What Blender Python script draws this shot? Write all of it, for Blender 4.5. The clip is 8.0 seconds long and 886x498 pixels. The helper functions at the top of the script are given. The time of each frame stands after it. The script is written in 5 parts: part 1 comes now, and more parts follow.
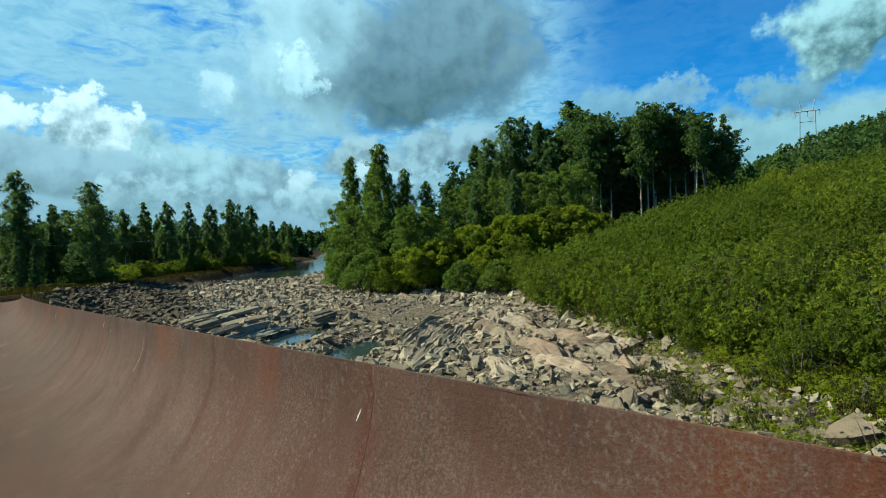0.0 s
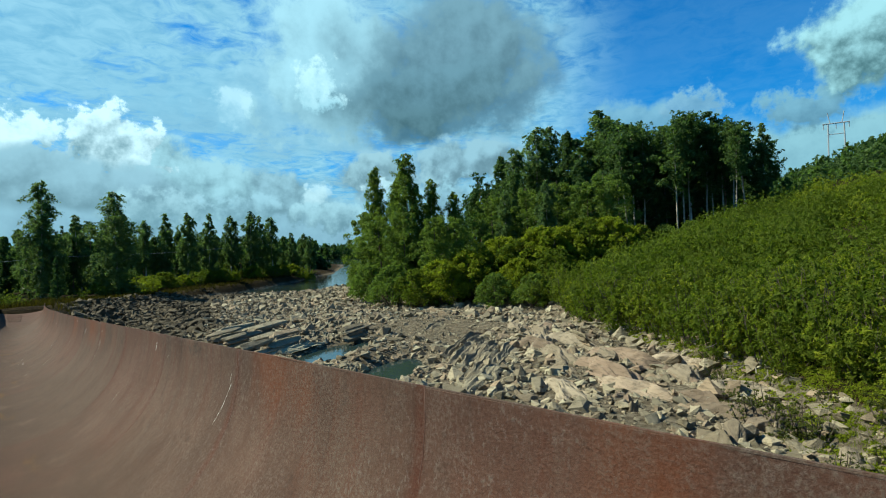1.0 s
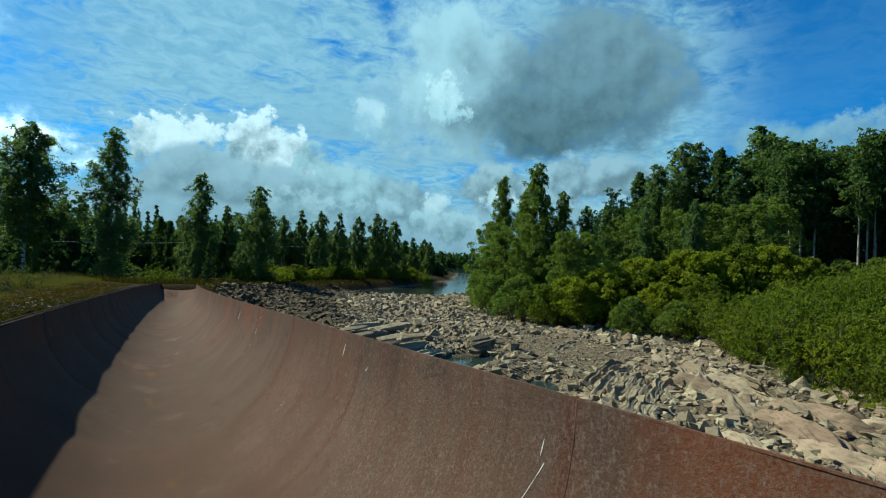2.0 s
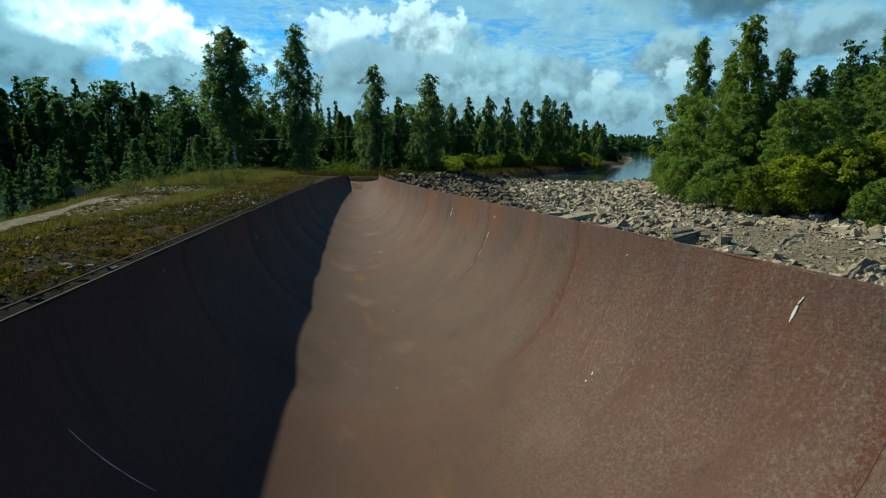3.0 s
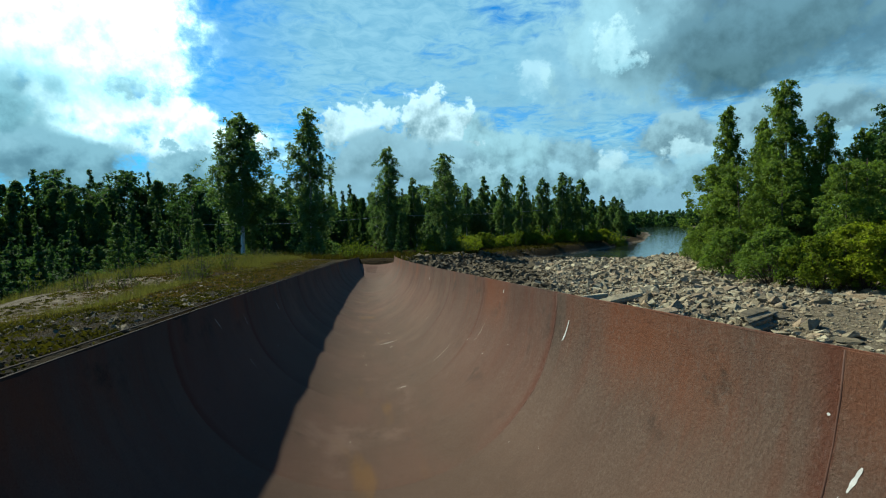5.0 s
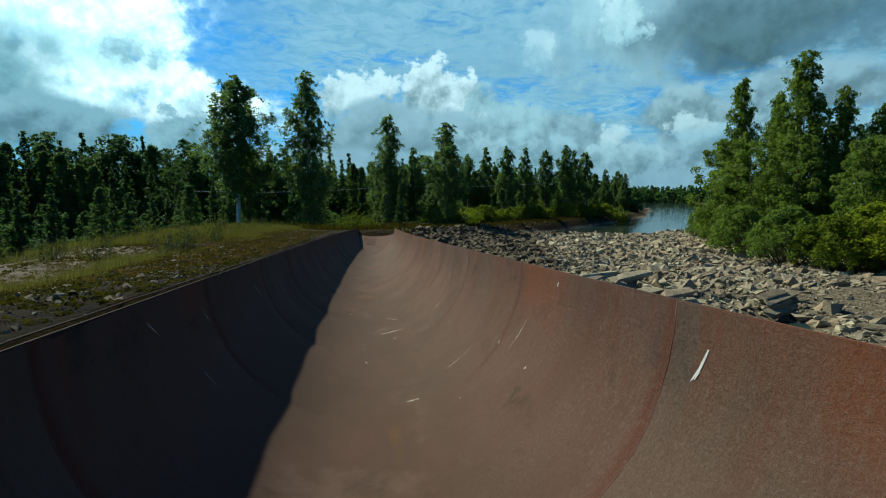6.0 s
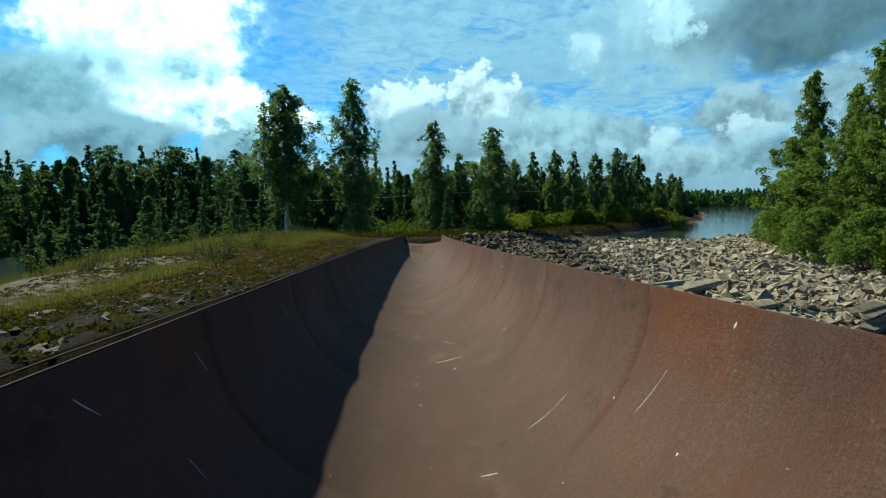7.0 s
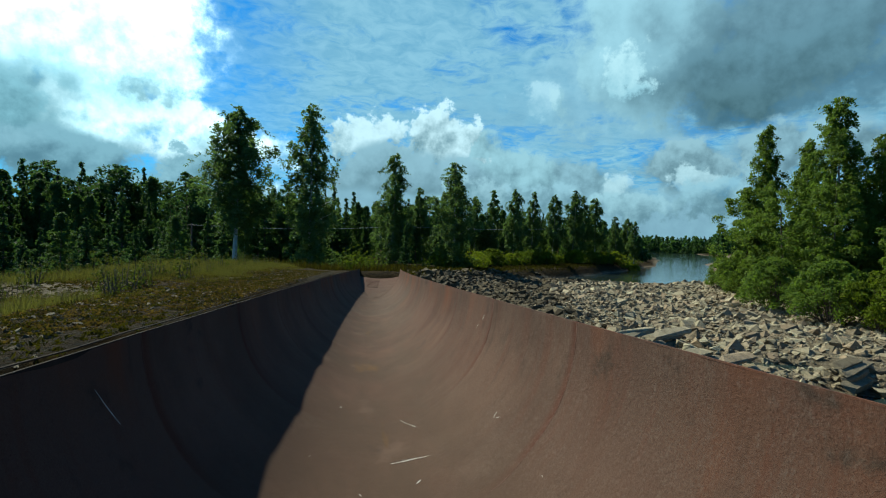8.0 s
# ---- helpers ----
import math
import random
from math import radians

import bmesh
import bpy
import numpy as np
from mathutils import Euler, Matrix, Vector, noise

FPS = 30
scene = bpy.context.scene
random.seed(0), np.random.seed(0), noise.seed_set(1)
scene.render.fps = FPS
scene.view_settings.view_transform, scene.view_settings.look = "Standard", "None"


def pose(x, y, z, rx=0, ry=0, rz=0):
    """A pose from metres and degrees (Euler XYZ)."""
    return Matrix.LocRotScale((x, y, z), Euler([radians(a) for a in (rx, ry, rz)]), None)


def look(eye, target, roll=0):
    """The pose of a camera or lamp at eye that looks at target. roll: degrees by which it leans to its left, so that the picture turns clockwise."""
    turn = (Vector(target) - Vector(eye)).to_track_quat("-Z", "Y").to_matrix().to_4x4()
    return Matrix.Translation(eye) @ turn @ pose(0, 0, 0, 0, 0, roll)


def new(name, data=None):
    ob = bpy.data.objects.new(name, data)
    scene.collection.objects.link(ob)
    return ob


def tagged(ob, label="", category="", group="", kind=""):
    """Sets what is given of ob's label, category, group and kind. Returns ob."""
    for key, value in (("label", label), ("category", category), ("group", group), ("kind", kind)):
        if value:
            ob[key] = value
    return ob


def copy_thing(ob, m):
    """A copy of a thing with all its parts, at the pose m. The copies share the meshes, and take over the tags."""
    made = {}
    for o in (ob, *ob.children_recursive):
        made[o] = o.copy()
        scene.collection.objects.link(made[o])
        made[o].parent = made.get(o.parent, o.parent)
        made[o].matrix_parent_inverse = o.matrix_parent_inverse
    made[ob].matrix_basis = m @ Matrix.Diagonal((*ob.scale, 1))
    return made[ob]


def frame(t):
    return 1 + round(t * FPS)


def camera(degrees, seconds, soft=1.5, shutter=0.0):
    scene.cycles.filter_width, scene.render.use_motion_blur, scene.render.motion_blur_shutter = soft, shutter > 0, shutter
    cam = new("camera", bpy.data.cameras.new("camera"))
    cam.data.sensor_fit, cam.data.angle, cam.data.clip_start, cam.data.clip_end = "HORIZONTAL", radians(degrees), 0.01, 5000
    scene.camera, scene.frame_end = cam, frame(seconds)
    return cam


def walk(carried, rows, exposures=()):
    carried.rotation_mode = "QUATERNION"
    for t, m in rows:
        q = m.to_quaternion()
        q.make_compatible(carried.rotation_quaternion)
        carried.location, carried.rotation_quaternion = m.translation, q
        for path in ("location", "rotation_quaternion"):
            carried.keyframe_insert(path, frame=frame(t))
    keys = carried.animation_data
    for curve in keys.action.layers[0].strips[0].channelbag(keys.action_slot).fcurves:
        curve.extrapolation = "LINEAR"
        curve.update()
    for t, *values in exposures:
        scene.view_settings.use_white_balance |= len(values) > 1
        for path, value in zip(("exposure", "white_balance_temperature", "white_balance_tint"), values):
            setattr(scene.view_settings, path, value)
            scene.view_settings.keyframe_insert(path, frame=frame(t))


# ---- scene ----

cam = camera(80.0, 8.0, soft=1.1)

# seconds, eye x y z, yaw pitch roll in degrees
PATH = [
    (0, -0.159, -1.111, 0.601, -41.847, -1.554, -2.654),
    (0.5, -0.165, 0.180, 0.540, -42.678, -2.569, -3.932),
    (1, -0.088, 1.637, 0.440, -40.426, 0.030, -2.389),
    (1.2, -0.058, 2.198, 0.339, -39.602, 1.208, -1.364),
    (2.3, -0.058, 5.056, 0.210, -25.285, -0.463, 3.892),
    (2.5, -0.096, 5.562, 0.208, -26.296, -4.329, 6.609),
    (3, -0.340, 6.948, 0.043, -10.889, -11.170, 0.403),
    (3.5, -0.317, 8.065, -0.021, -13.234, -11.162, 0.191),
    (4, -0.275, 9.315, -0.027, -9.214, -8.384, 0.929),
    (4.5, -0.146, 10.482, -0.113, -10.158, -5.205, -0.698),
    (4.7, -0.123, 10.880, -0.170, -9.282, -2.140, -0.589),
    (5.8, -0.096, 12.689, -0.244, -10.886, -5.093, -2.896),
    (6, -0.108, 12.942, -0.251, -9.497, -5.523, -0.151),
    (6.5, -0.170, 13.590, -0.279, -10.926, -6.842, 0.619),
    (7, -0.166, 14.325, -0.318, -4.616, -4.755, -0.827),
    (7.5, -0.128, 15.310, -0.386, -9.521, -3.770, -1.595),
    (8, -0.060, 16.472, -0.426, -9.200, -0.861, 1.657),
]


def aim(x, y, z, yaw, pitch, roll):
    a, b = radians(yaw), radians(pitch)
    ahead = Vector((-math.sin(a) * math.cos(b), math.cos(a) * math.cos(b), math.sin(b)))
    return look((x, y, z), Vector((x, y, z)) + ahead, roll)


walk(cam, [(t, aim(*row)) for t, *row in PATH], exposures=[(t, e, 5800, 0) for t, e in ((0.0, 0.90), (1.0, 0.88), (2.5, 0.62), (3.5, 0.96), (4.5, 0.92), (6.0, 0.62), (6.5, 0.88), (7.0, 0.88), (7.5, 0.66), (8.0, 0.66))])

# ---- sun and sky ----
SUN_AZ, SUN_EL = -37.0, 45.0  # degrees from +y to the right, degrees up
sun_dir = Vector((math.sin(radians(SUN_AZ)) * math.cos(radians(SUN_EL)), math.cos(radians(SUN_AZ)) * math.cos(radians(SUN_EL)), math.sin(radians(SUN_EL))))
sun = new("sun", bpy.data.lights.new("sun", "SUN"))
sun.data.energy, sun.data.angle, sun.data.color = 5.0, radians(0.9), (1.0, 0.92, 0.72)
sun.matrix_world = look(sun_dir * 400, (0, 0, 0))


class Nodes:
    """Short hand for a node tree."""

    def __init__(self, tree):
        self.tree = tree
        tree.nodes.clear()

    def node(self, kind, operation=""):
        n = self.tree.nodes.new(kind)
        if operation:
            n.operation = operation
        return n

    def link(self, value, socket):
        if isinstance(value, bpy.types.NodeSocket):
            self.tree.links.new(value, socket)
        else:
            socket.default_value = value

    def math(self, op, a, b=0.0, c=0.0, clamp=False):
        n = self.node("ShaderNodeMath", op)
        n.use_clamp = clamp
        for value, socket in zip((a, b, c), n.inputs):
            self.link(value, socket)
        return n.outputs[0]

    def vmath(self, op, a, b=(0, 0, 0)):
        n = self.node("ShaderNodeVectorMath", op)
        self.link(a, n.inputs[0])
        self.link(b, n.inputs[1])
        return n.outputs[0]

    def remap(self, v, a, b, c=0.0, d=1.0):
        n = self.node("ShaderNodeMapRange")
        n.interpolation_type = "SMOOTHSTEP"
        for value, socket in zip((v, a, b, c, d), n.inputs):
            self.link(value, socket)
        return n.outputs[0]

    def mix(self, fac, a, b, blend="MIX"):
        n = self.node("ShaderNodeMix")
        n.data_type, n.blend_type = "RGBA", blend
        self.link(fac, n.inputs[0])
        self.link((*a, 1) if isinstance(a, tuple) and len(a) == 3 else a, n.inputs[6])
        self.link((*b, 1) if isinstance(b, tuple) and len(b) == 3 else b, n.inputs[7])
        return n.outputs[2]

    def noise(self, vector, scale, detail=4.0, rough=0.55, distortion=0.0, out=0):
        n = self.node("ShaderNodeTexNoise")
        if vector is not None:
            self.link(vector, n.inputs["Vector"])
        n.inputs["Scale"].default_value, n.inputs["Detail"].default_value = scale, detail
        n.inputs["Roughness"].default_value, n.inputs["Distortion"].default_value = rough, distortion
        return n.outputs[out]

    def voronoi(self, vector, scale, feature="F1", out="Distance", rand=1.0):
        n = self.node("ShaderNodeTexVoronoi")
        n.feature = feature
        if vector is not None:
            self.link(vector, n.inputs["Vector"])
        n.inputs["Scale"].default_value, n.inputs["Randomness"].default_value = scale, rand
        return n.outputs[out]

    def xyz(self, x, y, z):
        n = self.node("ShaderNodeCombineXYZ")
        for value, socket in zip((x, y, z), n.inputs):
            self.link(value, socket)
        return n.outputs[0]


world = bpy.data.worlds.new("world")
scene.world = world
world.use_nodes = True
w = Nodes(world.node_tree)
direction = w.node("ShaderNodeTexCoord").outputs["Generated"]
split = w.node("ShaderNodeSeparateXYZ")
w.link(direction, split.inputs[0])
az = w.math("MULTIPLY", w.math("ARCTAN2", split.outputs[0], split.outputs[1]), 57.2958)
el = w.math("MULTIPLY", w.math("ARCSINE", split.outputs[2]), 57.2958)

sky = w.node("ShaderNodeTexSky")
sky.sky_type, sky.sun_disc = "NISHITA", False
sky.sun_elevation, sky.sun_rotation = radians(SUN_EL), radians(SUN_AZ)
sky.air_density, sky.dust_density, sky.ozone_density = 1.0, 0.3, 3.0
blue = w.node("ShaderNodeBackground")
w.link(w.mix(1.0, sky.outputs[0], (0.13, 0.62, 1.0), "MULTIPLY"), blue.inputs[0])
blue.inputs[1].default_value = 0.075

# high rippled veil on a plane overhead, heaped clouds in angles
flat = w.node("ShaderNodeVectorMath", "SCALE")
w.link(direction, flat.inputs[0])
w.link(w.math("DIVIDE", 1.0, w.math("ADD", w.math("MAXIMUM", split.outputs[2], 0.0), 0.12)), flat.inputs[3])
high = w.noise(flat.outputs[0], 1.7, 7, 0.62, 0.5)
ripple = w.noise(flat.outputs[0], 11.0, 6, 0.62, 0.7)
veil = w.remap(w.math("ADD", w.math("MULTIPLY", high, 0.75), w.math("MULTIPLY", ripple, 0.38)), 0.37, 0.60)
clear = w.math("MULTIPLY", w.remap(az, 50.0, 62.0, 1.0, 0.10), w.remap(az, -14.0, -2.0, 0.55, 1.0))
veil = w.math("MULTIPLY", w.math("MULTIPLY", veil, clear), w.remap(el, 26.0, 44.0, 0.92, 0.06))
swirl = w.vmath("SUBTRACT", w.noise(direction, 4.0, 4, 0.5, 0.0, 1), (0.5, 0.5, 0.5))
swirl_parts = w.node("ShaderNodeSeparateXYZ")
w.link(swirl, swirl_parts.inputs[0])
waz = w.math("ADD", az, w.math("MULTIPLY", swirl_parts.outputs[0], 10.0))
wel = w.math("ADD", el, w.math("MULTIPLY", swirl_parts.outputs[1], 7.0))
billow = w.noise(direction, 13.0, 10, 0.60)
billow2 = w.noise(w.vmath("ADD", direction, (-0.012, 0.004, 0.016)), 13.0, 8, 0.55)
relief = w.math("SUBTRACT", billow, billow2)
rough = w.math("MULTIPLY", w.math("SUBTRACT", billow, 0.5), 2.6)
crisp = w.math("ADD", w.math("MULTIPLY", rough, 0.45), w.math("MULTIPLY", w.math("SUBTRACT", w.noise(direction, 36.0, 9, 0.6), 0.5), 3.4))
color = w.mix(w.remap(ripple, 0.3, 0.7), (0.30, 0.62, 0.80), (0.46, 0.80, 0.94))
alpha = veil
# centre azimuth, elevation, half widths, colour of the top, colour of the base, softness, strength
CLOUDS = [
    (20, 3.5, 90, 5.5, (0.42, 0.69, 0.80), (0.30, 0.50, 0.60), 0.6, 1.0),
    (16, 14, 20, 8.0, (0.40, 0.74, 0.88), (0.32, 0.58, 0.70), 1.0, 0.7),
    (72, 7.0, 30, 4.5, (0.40, 0.70, 0.78), (0.24, 0.46, 0.55), 0.5, 1.0),
    (62, 12.0, 8, 2.8, (0.32, 0.60, 0.74), (0.20, 0.42, 0.56), 0.6, 0.9),
    (67, 13.0, 3, 1.8, (0.40, 0.66, 0.78), (0.24, 0.44, 0.56), 0.5, 0.8),
    (75, 11.0, 5, 2.4, (0.30, 0.56, 0.66), (0.17, 0.34, 0.42), 0.6, 0.9),
    (30, 19, 12, 11, (0.58, 0.94, 1.05), (0.36, 0.62, 0.72), 0.45, 1.0),
    (43, 20, 14, 8.5, (0.27, 0.47, 0.56), (0.14, 0.26, 0.32), 0.5, 1.0),
    (39.5, 15.5, 13.5, 5.6, (0.22, 0.40, 0.48), (0.095, 0.19, 0.225), 0.55, 1.0),
    (38, 13.0, 8, 2.6, (0.16, 0.30, 0.35), (0.085, 0.175, 0.205), 0.8, 0.9),
    (44, 9.0, 9, 2.8, (0.44, 0.70, 0.80), (0.20, 0.34, 0.40), 0.4, 1.0),
    (34, 8.2, 7, 2.8, (0.48, 0.74, 0.82), (0.17, 0.30, 0.35), 0.4, 1.0),
    (24, 7.2, 8, 3.2, (0.46, 0.74, 0.84), (0.22, 0.38, 0.44), 0.4, 1.0),
    (14.5, 8.0, 8, 4.4, (0.52, 0.84, 0.92), (0.24, 0.42, 0.48), 0.4, 1.0),
    (27.8, 17.4, 2.6, 3.0, (0.80, 1.15, 1.2), (0.50, 0.84, 0.94), 0.5, 1.0),
    (19.4, 15.0, 2.8, 2.0, (0.72, 1.05, 1.12), (0.42, 0.74, 0.86), 0.5, 0.9),
    (8.4, 10.6, 4.6, 3.6, (0.95, 1.25, 1.3), (0.24, 0.42, 0.48), 0.28, 1.0),
    (0.6, 10.2, 4.8, 2.8, (0.95, 1.25, 1.3), (0.27, 0.48, 0.56), 0.28, 1.0),
    (4.0, 6.6, 12.0, 2.8, (0.44, 0.70, 0.80), (0.22, 0.38, 0.44), 0.4, 1.0),
    (80.5, 15.8, 6.6, 4.6, (0.56, 0.94, 0.98), (0.085, 0.20, 0.22), 0.4, 1.0),
    (34.2, 6.8, 2.6, 1.5, (0.76, 1.05, 1.1), (0.38, 0.60, 0.68), 0.4, 0.9),
    (27.4, 6.5, 2.4, 1.5, (0.76, 1.05, 1.1), (0.38, 0.60, 0.68), 0.4, 0.85),
    (-30, 10, 14, 7.0, (0.42, 0.76, 0.88), (0.24, 0.48, 0.58), 0.5, 1.0),
    (-15, 8.5, 9, 4.0, (1.5, 1.9, 1.95), (0.44, 0.74, 0.84), 0.4, 1.0), (-23, 11.5, 10, 4.2, (1.9, 2.4, 2.4), (0.55, 0.95, 1.05), 0.4, 1.0),
    (-24, 18, 13, 7.5, (2.3, 2.9, 2.9), (0.60, 1.1, 1.2), 0.35, 1.0),
    (-42, 30, 20, 10, (1.2, 1.6, 1.6), (0.6, 0.95, 1.0), 0.9, 1.0),
    (-20, 13.5, 3.0, 1.6, (0.55, 0.95, 1.05), (0.30, 0.56, 0.64), 0.6, 0.8),
    (-33, 11.0, 10, 4.6, (0.42, 0.78, 0.88), (0.19, 0.40, 0.47), 0.6, 1.0),
    (-26, 5.6, 10.5, 3.4, (0.36, 0.64, 0.74), (0.17, 0.34, 0.42), 0.4, 1.0),
    (-15, 6.4, 5.5, 2.6, (0.44, 0.74, 0.84), (0.19, 0.38, 0.46), 0.35, 1.0),
    (-36, 6.4, 8, 3.0, (0.40, 0.68, 0.78), (0.19, 0.38, 0.46), 0.4, 1.0),
    (12, 4.6, 5.4, 2.2, (0.52, 0.80, 0.88), (0.22, 0.40, 0.46), 0.45, 0.9),
    (20.5, 5.0, 5.0, 2.0, (0.50, 0.80, 0.90), (0.20, 0.36, 0.42), 0.45, 0.9),
    (29, 4.4, 5.4, 1.9, (0.54, 0.84, 0.92), (0.20, 0.36, 0.42), 0.45, 0.9),
    (37, 5.0, 5.4, 2.0, (0.48, 0.78, 0.88), (0.18, 0.33, 0.39), 0.45, 0.9),
    (46, 5.6, 5.6, 2.4, (0.46, 0.76, 0.86), (0.20, 0.36, 0.42), 0.45, 0.9),
]
for a0, e0, ra, re, top, base, soft, much in CLOUDS:
    big = min(1.0, ra / 9.0)
    edge = rough if ra > 6 else crisp
    u = w.math("DIVIDE", w.math("SUBTRACT", w.math("ADD", w.math("MULTIPLY", waz, big), w.math("MULTIPLY", az, 1 - big)), a0), ra)
    v = w.math("DIVIDE", w.math("SUBTRACT", w.math("ADD", w.math("MULTIPLY", wel, big), w.math("MULTIPLY", el, 1 - big)), e0), re)
    r = w.math("SQRT", w.math("ADD", w.math("MULTIPLY", u, u), w.math("MULTIPLY", v, v)))
    d = w.math("ADD", w.math("SUBTRACT", 1.0, r), w.math("MULTIPLY", edge, 0.45 if ra > 11 else 0.75))
    a = w.math("MULTIPLY", w.remap(d, 0.0, soft), much)
    shade = w.math("ADD", w.math("MULTIPLY", v, 0.6), w.math("ADD", w.math("MULTIPLY", relief, 3.2 if ra < 11 else 2.0), w.math("MULTIPLY", edge, 0.35 if ra < 11 else 0.2)))
    tone = w.mix(w.remap(shade, -0.75, 0.65), base, top)
    color = w.mix(a, color, tone)
    alpha = w.math("MAXIMUM", alpha, a)
cloud = w.node("ShaderNodeBackground")
w.link(color, cloud.inputs[0])
cloud.inputs[1].default_value = 0.47
veil_bg = w.node("ShaderNodeMixShader")
w.link(alpha, veil_bg.inputs[0])
w.link(blue.outputs[0], veil_bg.inputs[1])
w.link(cloud.outputs[0], veil_bg.inputs[2])
w.link(veil_bg.outputs[0], w.node("ShaderNodeOutputWorld").inputs[0])


# ---- materials ----
PLATE, FIRST = 2.33, -10.5  # length of a plate of the chute, start of the first one


def material(name):
    m = bpy.data.materials.new(name)
    m.use_nodes = True
    n = Nodes(m.node_tree)
    n.bsdf = n.node("ShaderNodeBsdfPrincipled")
    n.out = n.node("ShaderNodeOutputMaterial")
    n.link(n.bsdf.outputs[0], n.out.inputs[0])
    n.pos = n.node("ShaderNodeTexCoord").outputs["Object"]
    n.world = n.node("ShaderNodeNewGeometry").outputs["Position"]
    return m, n


def bump(n, height, strength, distance):
    b = n.node("ShaderNodeBump")
    n.link(height, b.inputs["Height"])
    b.inputs["Strength"].default_value, b.inputs["Distance"].default_value = strength, distance
    n.link(b.outputs[0], n.bsdf.inputs["Normal"])


def rust_material():
    m, n = material("rusted_steel")
    base = n.noise(n.world, 0.8, 7, 0.65)
    col = n.mix(n.remap(base, 0.36, 0.64), (0.056, 0.029, 0.019), (0.092, 0.050, 0.033))
    rnd = n.node("ShaderNodeObjectInfo").outputs["Random"]
    col = n.mix(n.math("MULTIPLY", rnd, 0.85), col, (0.066, 0.044, 0.031))
    ruddy = n.math("FRACT", n.math("MULTIPLY", rnd, 13.7))
    col = n.mix(n.remap(ruddy, 0.35, 1.0, 0.0, 0.45), col, (0.080, 0.034, 0.022))
    sep = n.node("ShaderNodeSeparateXYZ")
    n.link(n.world, sep.inputs[0])
    depth = n.math("ADD", sep.outputs[2], n.math("MULTIPLY", sep.outputs[1], 0.048))
    # streaks that run down the wall from the rim
    streak = n.noise(n.vmath("MULTIPLY", n.world, (0.6, 5.0, 0.6)), 1.0, 7, 0.7)
    wall = n.remap(depth, -1.15, -0.25, 0.12, 1.0)
    col = n.mix(n.math("MULTIPLY", n.remap(streak, 0.46, 0.70, 0.0, 0.45), wall), col, (0.078, 0.024, 0.012))
    streak2 = n.noise(n.vmath("ADD", n.vmath("MULTIPLY", n.world, (0.5, 7.0, 0.5)), (4.0, 1.0, 2.0)), 1.0, 6, 0.7)
    col = n.mix(n.math("MULTIPLY", n.remap(streak2, 0.55, 0.72, 0.0, 0.5), wall), col, (0.034, 0.023, 0.017))
    # fresh orange rust and dark tar in patches below the rim
    rim = n.remap(n.math("ADD", depth, n.math("MULTIPLY", streak, 0.35)), -0.42, 0.06)
    fresh = n.noise(n.vmath("MULTIPLY", n.world, (0.2, 0.55, 0.2)), 1.0, 4, 0.6)
    col = n.mix(n.math("MULTIPLY", n.remap(fresh, 0.50, 0.64, 0.0, 0.7), rim), col, (0.118, 0.036, 0.013))
    tar = n.noise(n.vmath("ADD", n.vmath("MULTIPLY", n.world, (0.6, 1.0, 1.4)), (2.0, 5.0, 8.0)), 1.3, 7, 0.7)
    col = n.mix(n.math("MULTIPLY", n.remap(tar, 0.57, 0.68, 0.0, 0.85), rim), col, (0.030, 0.021, 0.015))
    # red bleeding beside the welds
    place = n.math("MULTIPLY", n.math("FRACT", n.math("DIVIDE", n.math("ADD", n.math("SUBTRACT", sep.outputs[1], FIRST - 0.5 * PLATE), n.math("MULTIPLY", n.math("SUBTRACT", tar, 0.5), 0.05)), PLATE)), PLATE)
    bleed = n.math("MULTIPLY", n.remap(place, 0.5 * PLATE - 0.012, 0.5 * PLATE), n.remap(place, 0.5 * PLATE + 0.02, 0.5 * PLATE + 0.13, 1.0, 0.0))
    col = n.mix(n.math("MULTIPLY", bleed, n.remap(depth, -1.30, -0.7, 0.15, 0.75)), col, (0.062, 0.019, 0.010))
    # dust on the floor of the trough
    dust = n.remap(depth, -1.33, -0.60, 1.0, 0.0)
    dust = n.math("MULTIPLY", dust, n.remap(n.noise(n.vmath("MULTIPLY", n.world, (1.5, 0.5, 1.0)), 1.3, 6, 0.65), 0.25, 0.68, 0.25, 0.9))
    col = n.mix(dust, col, (0.050, 0.031, 0.020))
    smear = n.noise(n.vmath("ADD", n.vmath("MULTIPLY", n.world, (1.6, 0.9, 1.0)), (6.0, 1.0, 3.0)), 1.0, 6, 0.62)
    col = n.mix(n.math("MULTIPLY", n.remap(smear, 0.55, 0.70, 0.0, 0.55), n.remap(depth, -1.34, -0.75, 1.0, 0.0)), col, (0.098, 0.062, 0.045))
    yellow = n.noise(n.vmath("MULTIPLY", n.world, (3.0, 0.6, 1.0)), 1.1, 3, 0.5)
    col = n.mix(n.math("MULTIPLY", n.remap(yellow, 0.60, 0.74, 0.0, 0.5), n.remap(depth, -1.34, -1.28, 1.0, 0.0)), col, (0.100, 0.050, 0.012))
    # pale flaked scale high on the river side
    flake = n.noise(n.world, 60.0, 7, 0.82)
    patch = n.noise(n.vmath("ADD", n.vmath("MULTIPLY", n.world, (1.0, 2.0, 1.0)), (3.1, 9.7, 1.3)), 0.7, 6, 0.7)
    upper = n.remap(sep.outputs[1], 13.0, 7.0, 0.45, 1.0)
    area = n.math("MULTIPLY", n.math("MULTIPLY", n.remap(patch, 0.36, 0.58), n.remap(sep.outputs[0], 0.15, 1.05)), upper)
